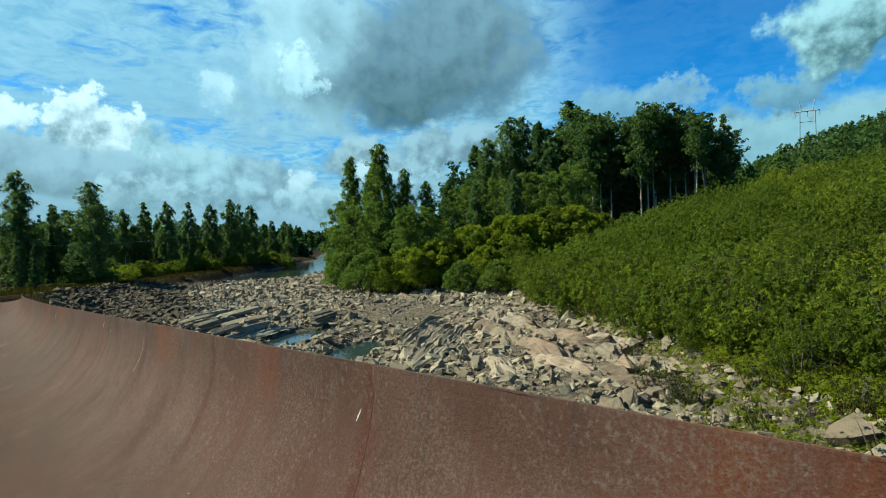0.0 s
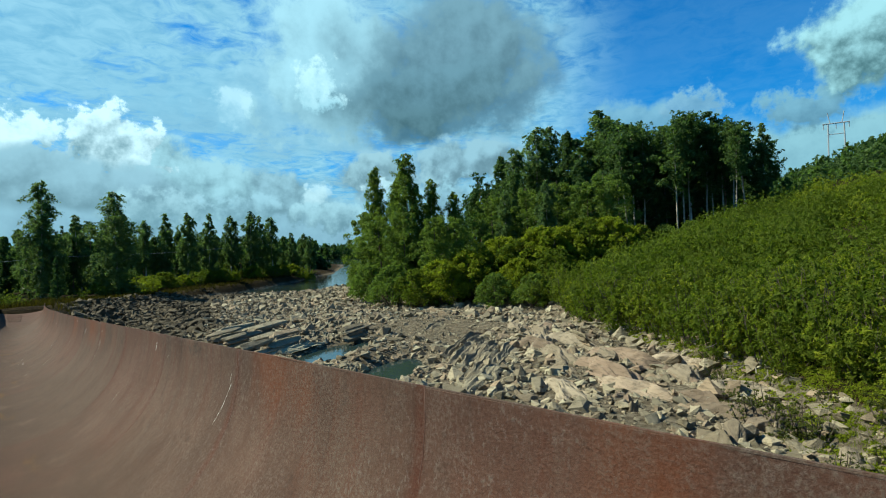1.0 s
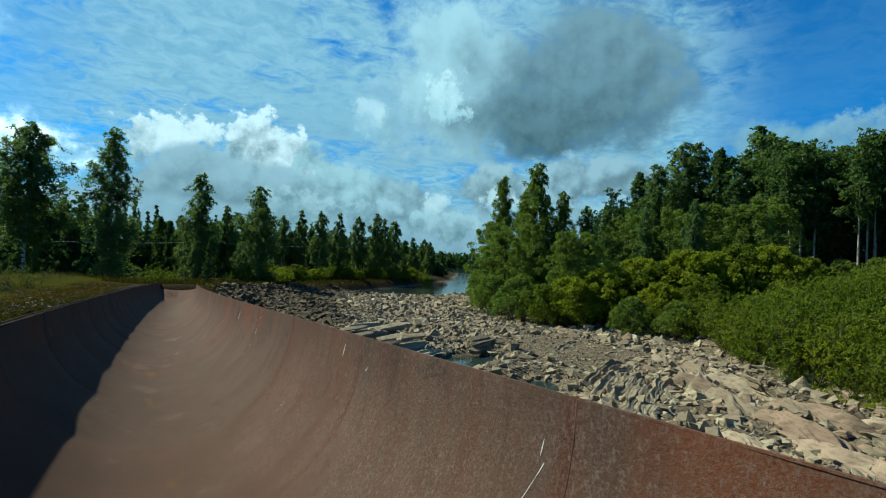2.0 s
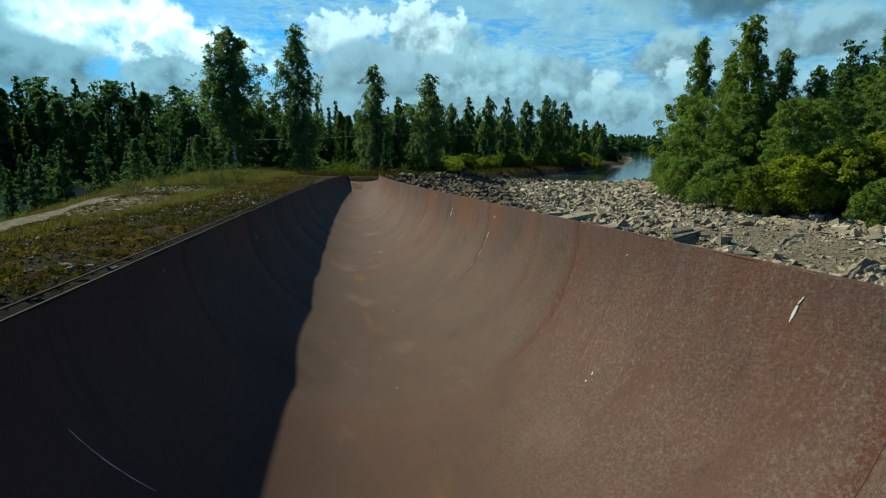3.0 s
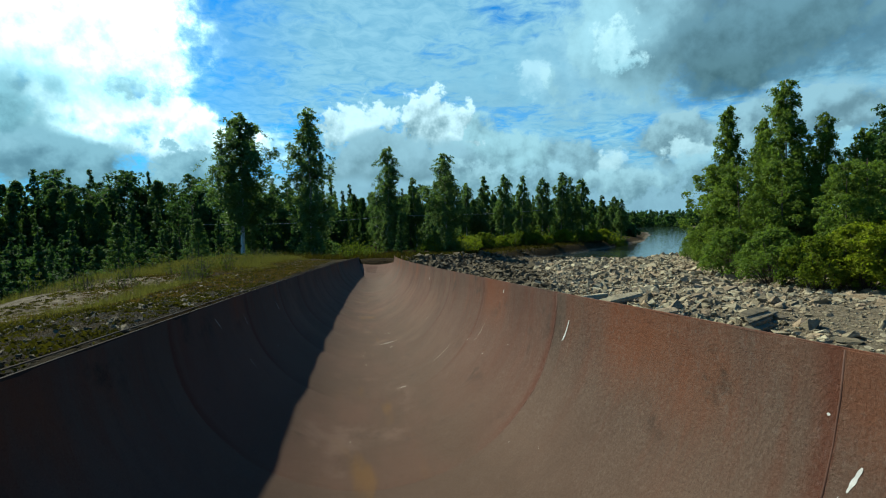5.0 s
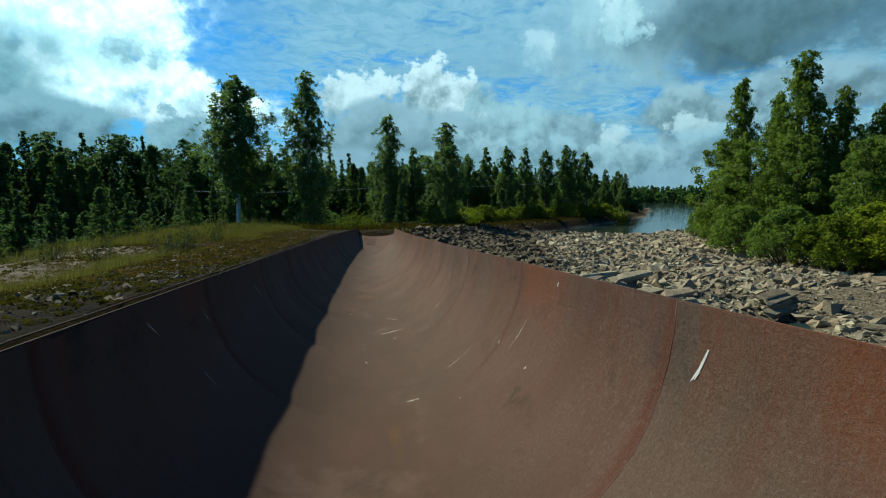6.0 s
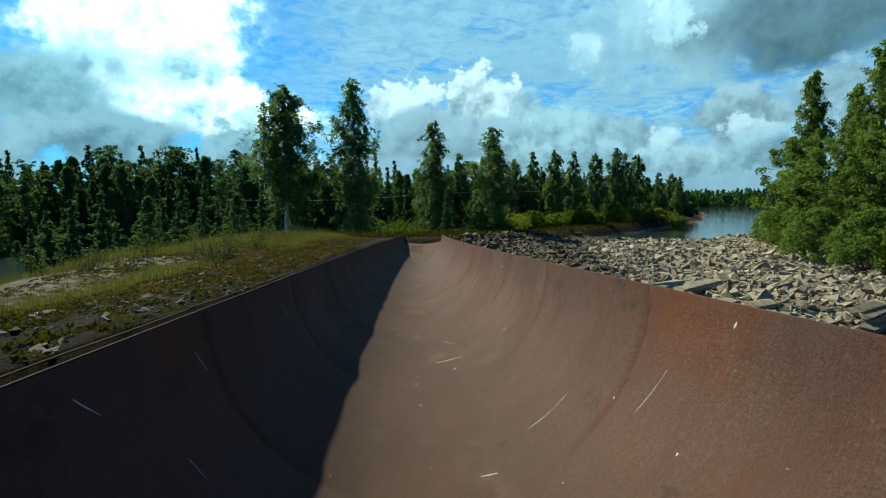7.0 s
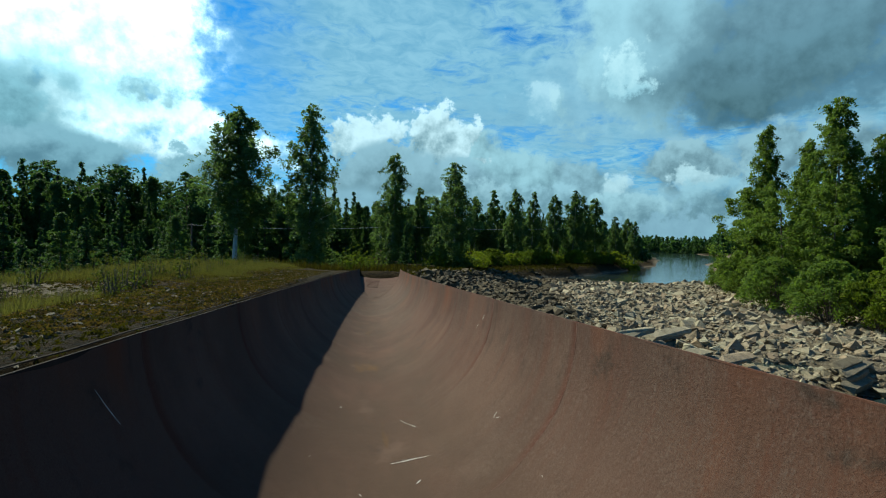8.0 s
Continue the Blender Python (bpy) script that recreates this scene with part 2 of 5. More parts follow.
    col = n.mix(n.math("MULTIPLY", n.remap(flake, 0.44, 0.62, 0.0, 0.6), area), col, (0.128, 0.096, 0.072))
    clot = n.noise(n.vmath("MULTIPLY", n.world, (1.0, 1.3, 1.0)), 27.0, 9, 0.80)
    bloom = n.noise(n.vmath("ADD", n.world, (7.0, 3.0, 1.0)), 1.6, 5, 0.6)
    clots = n.math("MULTIPLY", n.remap(clot, 0.52, 0.62, 0.0, 0.5), n.math("MULTIPLY", n.remap(bloom, 0.36, 0.55), n.remap(depth, -1.15, -0.75)))
    col = n.mix(n.math("MULTIPLY", n.math("MULTIPLY", clots, n.remap(sep.outputs[0], 0.0, 0.6)), upper), col, (0.150, 0.118, 0.095))
    grit = n.noise(n.world, 110.0, 5, 0.85)
    col = n.mix(n.remap(grit, 0.54, 0.68, 0.0, 0.6), col, (0.024, 0.011, 0.008))
    col = n.mix(n.remap(grit, 0.32, 0.44, 0.55, 0.0), col, (0.120, 0.076, 0.048))
    dark = n.noise(n.vmath("ADD", n.world, (11.0, 2.0, 5.0)), 2.2, 8, 0.75)
    col = n.mix(n.remap(dark, 0.58, 0.72, 0.0, 0.6), col, (0.032, 0.021, 0.015))
    n.link(col, n.bsdf.inputs["Base Color"])
    n.bsdf.inputs["Roughness"].default_value = 0.85
    n.bsdf.inputs["Specular IOR Level"].default_value = 0.08
    bump(n, n.math("ADD", n.math("MULTIPLY", flake, 0.6), n.math("MULTIPLY", n.noise(n.world, 6.0, 7, 0.75), 1.4)), 0.6, 0.009)
    return m


def plain(name, color, rough=0.8, vary=0.25, scale=6.0, grain=60.0, depth=0.004):
    """A weathered, mottled surface."""
    m, n = material(name)
    a = n.noise(n.world, scale, 5, 0.6)
    b = n.noise(n.world, grain, 4, 0.65)
    col = n.mix(n.remap(a, 0.3, 0.7), tuple(c * (1 - vary) for c in color), tuple(min(1, c * (1 + vary)) for c in color))
    col = n.mix(n.remap(b, 0.5, 0.75, 0.0, 0.5), col, tuple(c * 0.55 for c in color))
    n.link(col, n.bsdf.inputs["Base Color"])
    n.bsdf.inputs["Roughness"].default_value = rough
    n.bsdf.inputs["Specular IOR Level"].default_value = 0.15
    bump(n, n.math("ADD", a, n.math("MULTIPLY", b, 0.3)), 0.5, depth)
    return m


def rock_material(name, light, dark, tint, bloom=0.5):
    m, n = material(name)
    rnd = n.node("ShaderNodeNewGeometry").outputs["Random Per Island"]
    obj = n.node("ShaderNodeObjectInfo").outputs["Random"]
    pick = n.math("FRACT", n.math("ADD", rnd, obj))
    col = n.mix(pick, light, dark)
    col = n.mix(n.remap(n.math("FRACT", n.math("MULTIPLY", pick, 7.31)), 0.62, 0.9), col, tint)
    col = n.mix(n.remap(n.math("FRACT", n.math("MULTIPLY", pick, 17.9)), 0.80, 0.96, 0.0, 0.55), col, tuple(min(0.42, 1.5 * c) for c in light))
    col = n.mix(n.remap(n.math("FRACT", n.math("MULTIPLY", pick, 29.3)), 0.70, 0.95, 0.0, 0.7), col, tuple(0.55 * c for c in tint))
    layer = n.noise(n.vmath("MULTIPLY", n.pos, (1.0, 1.0, 5.0)), 2.2, 6, 0.65)
    col = n.mix(n.remap(layer, 0.45, 0.7, 0.0, 0.65), col, tuple(c * 0.45 for c in dark))
    lichen = n.noise(n.world, 5.0, 5, 0.7)
    col = n.mix(n.remap(lichen, 0.58, 0.72, 0.0, bloom), col, (0.24, 0.225, 0.17))
    n.link(col, n.bsdf.inputs["Base Color"])
    n.bsdf.inputs["Roughness"].default_value = 0.88
    n.bsdf.inputs["Specular IOR Level"].default_value = 0.15
    bump(n, n.math("ADD", layer, n.noise(n.world, 14.0, 5, 0.7)), 0.8, 0.05)
    return m


def leaf_material(name, a, b, c, gloss=0.6):
    m, n = material(name)
    rnd = n.node("ShaderNodeNewGeometry").outputs["Random Per Island"]
    obj = n.node("ShaderNodeObjectInfo").outputs["Random"]
    col = n.mix(rnd, a, b)
    col = n.mix(n.math("MULTIPLY", obj, 0.7), col, c)
    n.link(col, n.bsdf.inputs["Base Color"])
    n.bsdf.inputs["Roughness"].default_value = gloss
    n.bsdf.inputs["Specular IOR Level"].default_value = 0.04
    tr = n.node("ShaderNodeBsdfTranslucent")
    n.link(n.mix(1.0, col, (1.35, 1.5, 0.65), "MULTIPLY"), tr.inputs[0])
    mx = n.node("ShaderNodeMixShader")
    mx.inputs[0].default_value = 0.48
    n.link(n.bsdf.outputs[0], mx.inputs[1])
    n.link(tr.outputs[0], mx.inputs[2])
    n.link(mx.outputs[0], n.out.inputs[0])
    return m


def ground_material():
    m, n = material("earth_and_stone")
    stony, grassy = n.node("ShaderNodeAttribute"), n.node("ShaderNodeAttribute")
    stony.attribute_name, grassy.attribute_name = "stony", "grassy"
    stone_f, grass_f = stony.outputs["Fac"], grassy.outputs["Fac"]
    a = n.noise(n.world, 0.35, 6, 0.62)
    b = n.noise(n.world, 3.0, 6, 0.65)
    c = n.noise(n.world, 11.0, 7, 0.75)
    soil = n.mix(n.remap(b, 0.35, 0.65), (0.010, 0.0058, 0.0013), (0.030, 0.0185, 0.0050))
    soil = n.mix(n.remap(c, 0.57, 0.66, 0.0, 0.6), soil, (0.070, 0.048, 0.019))
    soil = n.mix(n.remap(c, 0.36, 0.46, 0.7, 0.0), soil, (0.016, 0.017, 0.0035))
    stone = n.mix(n.remap(b, 0.35, 0.65), (0.075, 0.058, 0.036), (0.175, 0.142, 0.096))
    stone = n.mix(n.remap(c, 0.5, 0.7, 0.0, 0.6), stone, (0.055, 0.043, 0.027))
    grass = n.mix(n.remap(a, 0.4, 0.6), (0.010, 0.011, 0.002), (0.032, 0.027, 0.007))
    grass = n.mix(n.remap(c, 0.5, 0.65, 0.0, 0.8), grass, (0.014, 0.014, 0.004))
    edge = n.math("ADD", grass_f, n.math("MULTIPLY", n.math("SUBTRACT", b, 0.5), 1.2))
    col = n.mix(n.remap(edge, 0.35, 0.65), soil, grass)
    edge2 = n.math("ADD", stone_f, n.math("MULTIPLY", n.math("SUBTRACT", b, 0.5), 0.8))
    col = n.mix(n.remap(edge2, 0.4, 0.6), col, stone)
    n.link(col, n.bsdf.inputs["Base Color"])
    n.bsdf.inputs["Roughness"].default_value = 0.95
    n.bsdf.inputs["Specular IOR Level"].default_value = 0.05
    bump(n, n.math("ADD", b, n.math("MULTIPLY", c, 1.2)), 1.0, 0.09)
    return m


def water_material():
    m, n = material("river_water")
    n.bsdf.inputs["Base Color"].default_value = (0.018, 0.030, 0.028, 1)
    n.bsdf.inputs["Roughness"].default_value = 0.06
    n.bsdf.inputs["IOR"].default_value = 1.33
    rip = n.noise(n.vmath("MULTIPLY", n.world, (1.0, 0.5, 1.0)), 2.6, 4, 0.6)
    bump(n, rip, 0.5, 0.03)
    return m


RUST = rust_material()
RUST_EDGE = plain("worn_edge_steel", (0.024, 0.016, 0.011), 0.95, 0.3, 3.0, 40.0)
WELD = plain("rust_weld", (0.060, 0.028, 0.018), 0.75, 0.3, 8.0, 80.0)
WHITE = plain("bare_scratch", (0.46, 0.44, 0.40), 0.6, 0.15, 30.0, 200.0, 0.001)
ROCK = rock_material("river_rock", (0.300, 0.250, 0.160), (0.138, 0.110, 0.068), (0.250, 0.182, 0.112))
# river stone in a darker colour that stands in for shade
ROCK_SHADED = rock_material("wet_stone", (0.120, 0.092, 0.054), (0.040, 0.030, 0.015), (0.070, 0.050, 0.024), 0.1)
ROCK_DARK = rock_material("bank_stone", (0.160, 0.128, 0.080), (0.040, 0.029, 0.014), (0.075, 0.052, 0.024), 0.2)
ROCK_PALE = rock_material("pale_rock", (0.255, 0.205, 0.138), (0.150, 0.116, 0.074), (0.225, 0.158, 0.104))
GROUND = ground_material()
WATER = water_material()
BARK_WHITE = plain("birch_bark", (0.42, 0.39, 0.34), 0.8, 0.2, 2.5, 9.0)
BARK_PALE = plain("grey_bark", (0.27, 0.235, 0.18), 0.85, 0.3, 2.5, 9.0)
BARK_DARK = plain("dark_bark", (0.085, 0.065, 0.050), 0.9, 0.3, 3.0, 20.0)
BARK_GREY = plain("bleached_wood", (0.19, 0.165, 0.125), 0.85, 0.2, 4.0, 30.0)
BARK_PINE = plain("pine_bark", (0.20, 0.115, 0.065), 0.9, 0.3, 3.0, 20.0)
LEAF_BIRCH = leaf_material("birch_leaf", (0.062, 0.098, 0.038), (0.115, 0.155, 0.060), (0.075, 0.112, 0.046))
LEAF_FOREST = leaf_material("forest_leaf", (0.042, 0.072, 0.024), (0.088, 0.130, 0.040), (0.056, 0.090, 0.031))
NEEDLE = leaf_material("spruce_needle", (0.027, 0.052, 0.021), (0.056, 0.092, 0.033), (0.037, 0.066, 0.027))
LEAF_WILLOW = leaf_material("willow_leaf", (0.0554, 0.0791, 0.0077), (0.1224, 0.1412, 0.0154), (0.0727, 0.0998, 0.0112))
LEAF_YELLOW = leaf_material("sallow_leaf", (0.1154, 0.144, 0.0086), (0.1998, 0.2112, 0.0173), (0.1332, 0.1584, 0.013))
LEAF_ALDER = leaf_material("alder_leaf", (0.070, 0.106, 0.020), (0.146, 0.182, 0.037), (0.090, 0.131, 0.028))
GRASS = leaf_material("meadow_grass", (0.042, 0.034, 0.008), (0.104, 0.080, 0.024), (0.062, 0.052, 0.014), 0.7)
MOSS = leaf_material("bank_moss", (0.013, 0.011, 0.0020), (0.048, 0.037, 0.0070), (0.024, 0.021, 0.0038), 0.8)
LITTER = leaf_material("dry_litter", (0.035, 0.020, 0.007), (0.095, 0.062, 0.026), (0.055, 0.033, 0.012), 0.9)
HERB = leaf_material("bank_herb", (0.038, 0.046, 0.0095), (0.085, 0.092, 0.022), (0.052, 0.058, 0.014))
DRY = leaf_material("dry_grass", (0.0562, 0.051, 0.016), (0.1008, 0.0885, 0.0352), (0.0648, 0.06, 0.0208), 0.8)
STEEL = plain("galvanised_steel", (0.30, 0.31, 0.31), 0.5, 0.1)


# ---- helpers for meshes ----
def mesh_of(name, verts, faces, mat, smooth=False):
    me = bpy.data.meshes.new(name)
    me.from_pydata([tuple(v) for v in verts], [], [tuple(f) for f in faces])
    me.materials.append(mat)
    if smooth:
        me.shade_smooth()
    me.update()
    return me


def part(name, me, parent, label="", kind=""):
    ob = new(name, me)
    ob.parent = parent
    return tagged(ob, label, kind=kind)


def tube(points, radii, sides=7):
    """Rings along a line, tapered; returns vertices and faces."""
    verts, faces = [], []
    for i, p in enumerate(points):
        p = Vector(p)
        d = (Vector(points[min(i + 1, len(points) - 1)]) - Vector(points[max(i - 1, 0)])).normalized()
        q = d.to_track_quat("Z", "Y")
        for k in range(sides):
            a = 2 * math.pi * k / sides
            verts.append(p + q @ Vector((math.cos(a) * radii[i], math.sin(a) * radii[i], 0)))
        if i:
            for k in range(sides):
                a, b = (i - 1) * sides + k, (i - 1) * sides + (k + 1) % sides
                faces.append((a, b, b + sides, a + sides))
    n = len(verts)
    verts.append(Vector(points[-1]))
    faces += [(n - sides + k, n - sides + (k + 1) % sides, n) for k in range(sides)]
    return verts, faces


def join(pieces):
    verts, faces = [], []
    for v, f in pieces:
        o = len(verts)
        verts += list(v)
        faces += [tuple(i + o for i in face) for face in f]
    return verts, faces


def leaves(centres, size, rng, stretch=1.6, droop=0.0, out=None, bias=0.62):
    """A small pointed leaf spray at every centre; with out, its face is turned that way more or less."""
    c = np.asarray(centres, float)
    n = len(c)
    a = rng.normal(size=(n, 3))
    a[:, 2] -= droop
    if out is None:
        b = np.cross(a, rng.normal(size=(n, 3)))
    else:
        face = bias * np.asarray(out) + (1 - bias) * rng.normal(size=(n, 3)) * 0.8
        a -= face * (np.sum(a * face, 1) / (np.sum(face * face, 1) + 1e-9))[:, None]
        b = np.cross(a, face)
    a /= np.linalg.norm(a, axis=1)[:, None] + 1e-9
    b /= np.linalg.norm(b, axis=1)[:, None] + 1e-9
    s = (size * rng.uniform(0.6, 1.4, n))[:, None]
    v = np.empty((n, 3, 3))
    v[:, 0], v[:, 1], v[:, 2] = c - a * s * stretch * 0.4 + b * s * 0.5, c - a * s * stretch * 0.4 - b * s * 0.5, c + a * s * stretch * 0.6
    return v.reshape(-1, 3), np.arange(3 * n).reshape(-1, 3)


def unit(v):
    return v / (np.linalg.norm(v, axis=1)[:, None] + 1e-9)


# ---- the lie of the land ----
SLOPE = 0.048  # the trough falls this much along +y
WATER_Z = -5.75
BED_Z = -5.35
SHORE = [(-400, 0.9), (52, 0.9), (64, 4.5), (75, 9.0), (84, 17.0), (100, 33.0), (118, 50.0), (155, 80.0), (260, 140.0), (600, 300.0), (3000, 1400.0)]
RIGHT = [(-400, 8.0), (-40, 12.0), (0, 14.8), (4, 16.8), (7, 19.2), (10, 22.6), (16, 27.4), (23, 31.0), (32, 37.0), (40, 39.5), (47, 39.0), (54, 36.5), (62, 40.0), (81, 50.0), (100, 64.0), (160, 104.0), (260, 190.0), (600, 420.0), (3000, 1900.0)]
POOLS = [(15.8, 31.2, 4.4, 2.0, 0.6), (15.0, 24.0, 4.0, 1.6, 0.6), (17.5, 37.5, 4.0, 1.6, -0.25), (20.5, 13.8, 1.3, 0.7, 0.4), (24, 88, 9, 2.0, 0.3)]


def smooth(a, b, v):
    t = np.clip((v - a) / (b - a), 0, 1)
    return t * t * (3 - 2 * t)


def sweep(y):
    """How far the chute has swung to the river side, as a share of its swing."""
    return np.maximum(np.minimum(y, 53.0) - 12.0, 0.0) ** 2 / 1521.0


def lumps(x, y, scale, seed=0.0):
    """Rolling unevenness made of a few waves, between about -1 and 1."""
    s, out = 1.0 / scale, 0
    for i, (ax, ay) in enumerate(((1.0, 0.31), (-0.42, 0.93), (0.71, -0.66), (1.7, 1.1), (-1.9, 1.3), (0.8, 2.3))):
        out = out + np.sin((x * ax + y * ay) * s + 1.7 * i + seed + 1.3 * np.sin((x * ay - y * ax) * s * 0.7 + i)) / (1 + 0.5 * i)
    return out / 3.0


def land(x, y):
    """Height, stoniness and grassiness of the ground at x, y (arrays)."""
    x, y = np.asarray(x, float), np.asarray(y, float)
    along = -SLOPE * np.clip(y, -60, 88)
    xs = np.interp(y, [p[0] for p in SHORE], [p[1] for p in SHORE])
    xr = np.interp(y, [p[0] for p in RIGHT], [p[1] for p in RIGHT])
    xs = xs + 1.39 * sweep(y) * smooth(64, 54, y)
    xs = xs + 0.8 * lumps(x, y, 5.0, 2.0) * smooth(42, 60, y)
    xr = xr + 1.1 * lumps(x, y, 4.0, 5.0)
    # bank on the left of the trough: a low ridge along it, then a fall into the forest
    crest = np.interp(y, [-20, 12, 22, 28, 35, 41, 55, 70], [-0.8, -0.85, -0.75, -0.40, -0.05, 0.25, 0.2, 0.0])
    ridge = (crest + 0.1) * np.exp(-(((x + 6.5) / 2.8) ** 2))
    bank = along - 0.10 + ridge + 0.05 * lumps(x, y, 1.3) + 0.10 * lumps(x, y, 0.75, 2.0) * smooth(-2.4, -4.0, x) * smooth(-12, -9, x) + 0.08 * lumps(x, y, 4.0, 1.0) * smooth(-2.5, -5, x)
    bank = bank - (3.4 + 2.0 * (1 - smooth(14, 40, y))) * smooth(0, 14, np.interp(y, [8, 22, 34, 46, 60], [-4.6, -5.8, -7.5, -9.0, -9.5]) - x) - 1.8 * smooth(58, 84, y) * smooth(4, -6, x)
    bank = np.maximum(bank, -6.6 + 0.2 * lumps(x, y, 9.0))
    # under the trough
    under = along - 1.66 + 0.1 * sweep(y)
    inside = (1 - smooth(1.42, 1.62, np.abs(x - 1.39 * sweep(y)))) * (1 - smooth(50, 52, y))
    bank = bank * (1 - inside) + np.minimum(bank, under) * inside
    # bed of the river
    deep = smooth(77, 89, y - 0.45 * np.maximum(x - 35, 0) - 1.2 * np.maximum(35 - x, 0))
    bed = BED_Z + 0.16 * lumps(x, y, 2.3, 3.0) + 0.10 * lumps(x, y, 0.9, 4.0) - 1.5 * deep
    bed = np.maximum(bed, WATER_Z + 0.12 - 2.0 * deep)
    for px, py, a, b, turn in POOLS:
        c, s = np.cos(turn), np.sin(turn)
        u, v = ((x - px) * c + (y - py) * s) / a, (-(x - px) * s + (y - py) * c) / b
        bed = bed - 0.75 * np.exp(-((u * u + v * v) ** 2))
    drop = 5.0 + 1.0 * smooth(30, 80, y)
    k = smooth(0, 1, (x - xs) / drop)
    z = bank * (1 - k) + bed * k
    # bank on the right, which climbs away from the river
    r = np.maximum(x - xr, 0)
    steep = 0.20 - 0.11 * smooth(22, 48, y)
    rise = 0.5 * smooth(0, 2.5, r) + steep * np.minimum(r, 38) + 0.175 * np.clip(r - 38, 0, 190) * (1 - 0.75 * smooth(30, 120, y))
    z = np.where(x > xr, np.maximum(z, BED_Z + rise + 0.25 * lumps(x, y, 6.0, 7.0) * smooth(0, 8, r)), z)
    stony = k * (1 - smooth(0.3, 3.0, r)) + 0.16 * smooth(0.35, 0.8, lumps(x, y, 1.2, 9.0)) * (x < 0) * (x > -14) * (y < 60)
    stony = np.maximum(stony, np.exp(-(((x + 7.6 - 0.12 * (y - 24)) / 2.0) ** 2) - ((y - 24) / 7) ** 2) * 1.6 * smooth(-4.4, -5.6, x))
    grassy = np.where(x > xr, smooth(0.5, 4, r), smooth(0.15, 0.6, lumps(x, y, 3.0, 11.0)) * (x < xs) * smooth(-2.5, -5, x))
    return z, np.clip(stony, 0, 1), np.clip(grassy, 0, 1)


def height(x, y):
    return float(land(x, y)[0])


def build_ground():
    def axis(fine_lo, fine_hi, step, far):
        out = list(np.arange(fine_lo, fine_hi + step / 2, step))
        s = step
        while out[-1] < far:
            s *= 1.18
            out.append(out[-1] + s)
        s = step
        while out[0] > -far:
            s *= 1.18
            out.insert(0, out[0] - s)
        return np.array(out)

    xs, ys = axis(-18, 58, 0.4, 3200), axis(-4, 112, 0.5, 3200)
    gx, gy = np.meshgrid(xs, ys)
    z, stony, grassy = land(gx, gy)
    nx, ny = len(xs), len(ys)
    verts = np.stack([gx, gy, z], -1).reshape(-1, 3)
    i = np.arange(nx * ny).reshape(ny, nx)
    faces = np.stack([i[:-1, :-1], i[:-1, 1:], i[1:, 1:], i[1:, :-1]], -1).reshape(-1, 4)
    me = mesh_of("ground", verts.tolist(), faces.tolist(), GROUND, True)
    for name, values in (("stony", stony), ("grassy", grassy)):
        layer = me.attributes.new(name, "FLOAT", "POINT")
        layer.data.foreach_set("value", values.ravel().astype(np.float32))
    tagged(new("ground", me), "stony earth bank and dry river bed", "ground", kind="structure")


build_ground()


def build_water():
    verts = [(-600, -60, WATER_Z), (3000, -60, WATER_Z), (3000, 3000, WATER_Z), (-600, 3000, WATER_Z)]
    me = mesh_of("water", verts, [(0, 1, 2, 3)], WATER)
    tagged(new("water", me), "calm grey-blue river water and rock pools", "water", kind="structure")


build_water()

# ---- the steel trough ----
RADIUS = 1.35
COUNT = 27


def trough_line(s):
    """Centre of the trough's rim plane at s metres along it."""
    return Vector((1.39 * float(sweep(s)), s, -SLOPE * s + 0.1 * float(sweep(s)))), 0.0


def trough_point(s, angle, radius=RADIUS):
    """A point of the shell: angle 0 is its floor, 90 degrees its river-side rim."""
    c, a = trough_line(s)
    side = math.sin(radians(angle)) * radius
    down = -math.cos(radians(angle)) * radius
    return c + Vector((math.cos(a) * side, math.sin(a) * side, down))


def dent(s, angle):
    small = 0.006 * noise.noise(Vector((s * 2.3, angle * 0.09, 7.0)))
    if angle > -12:
        return 0.012 * noise.noise(Vector((s * 0.9, angle * 0.05, 2.0))) + small
    # the bank side is buckled between its welds
    deep = min(1.0, (-12 - angle) / 25) * min(1.0, (angle + 92) / 25)
    t = ((s - FIRST) / PLATE + 0.25 * noise.noise(Vector((s * 0.4, 3, 1)))) % 1.0
    fold = math.exp(-((min(t, 1 - t) / 0.07) ** 2))
    return deep * (0.020 * fold - 0.012 * math.sin(math.pi * t) + 0.022 * noise.noise(Vector((s * 1.1, angle * 0.03, 9.0)))) + small


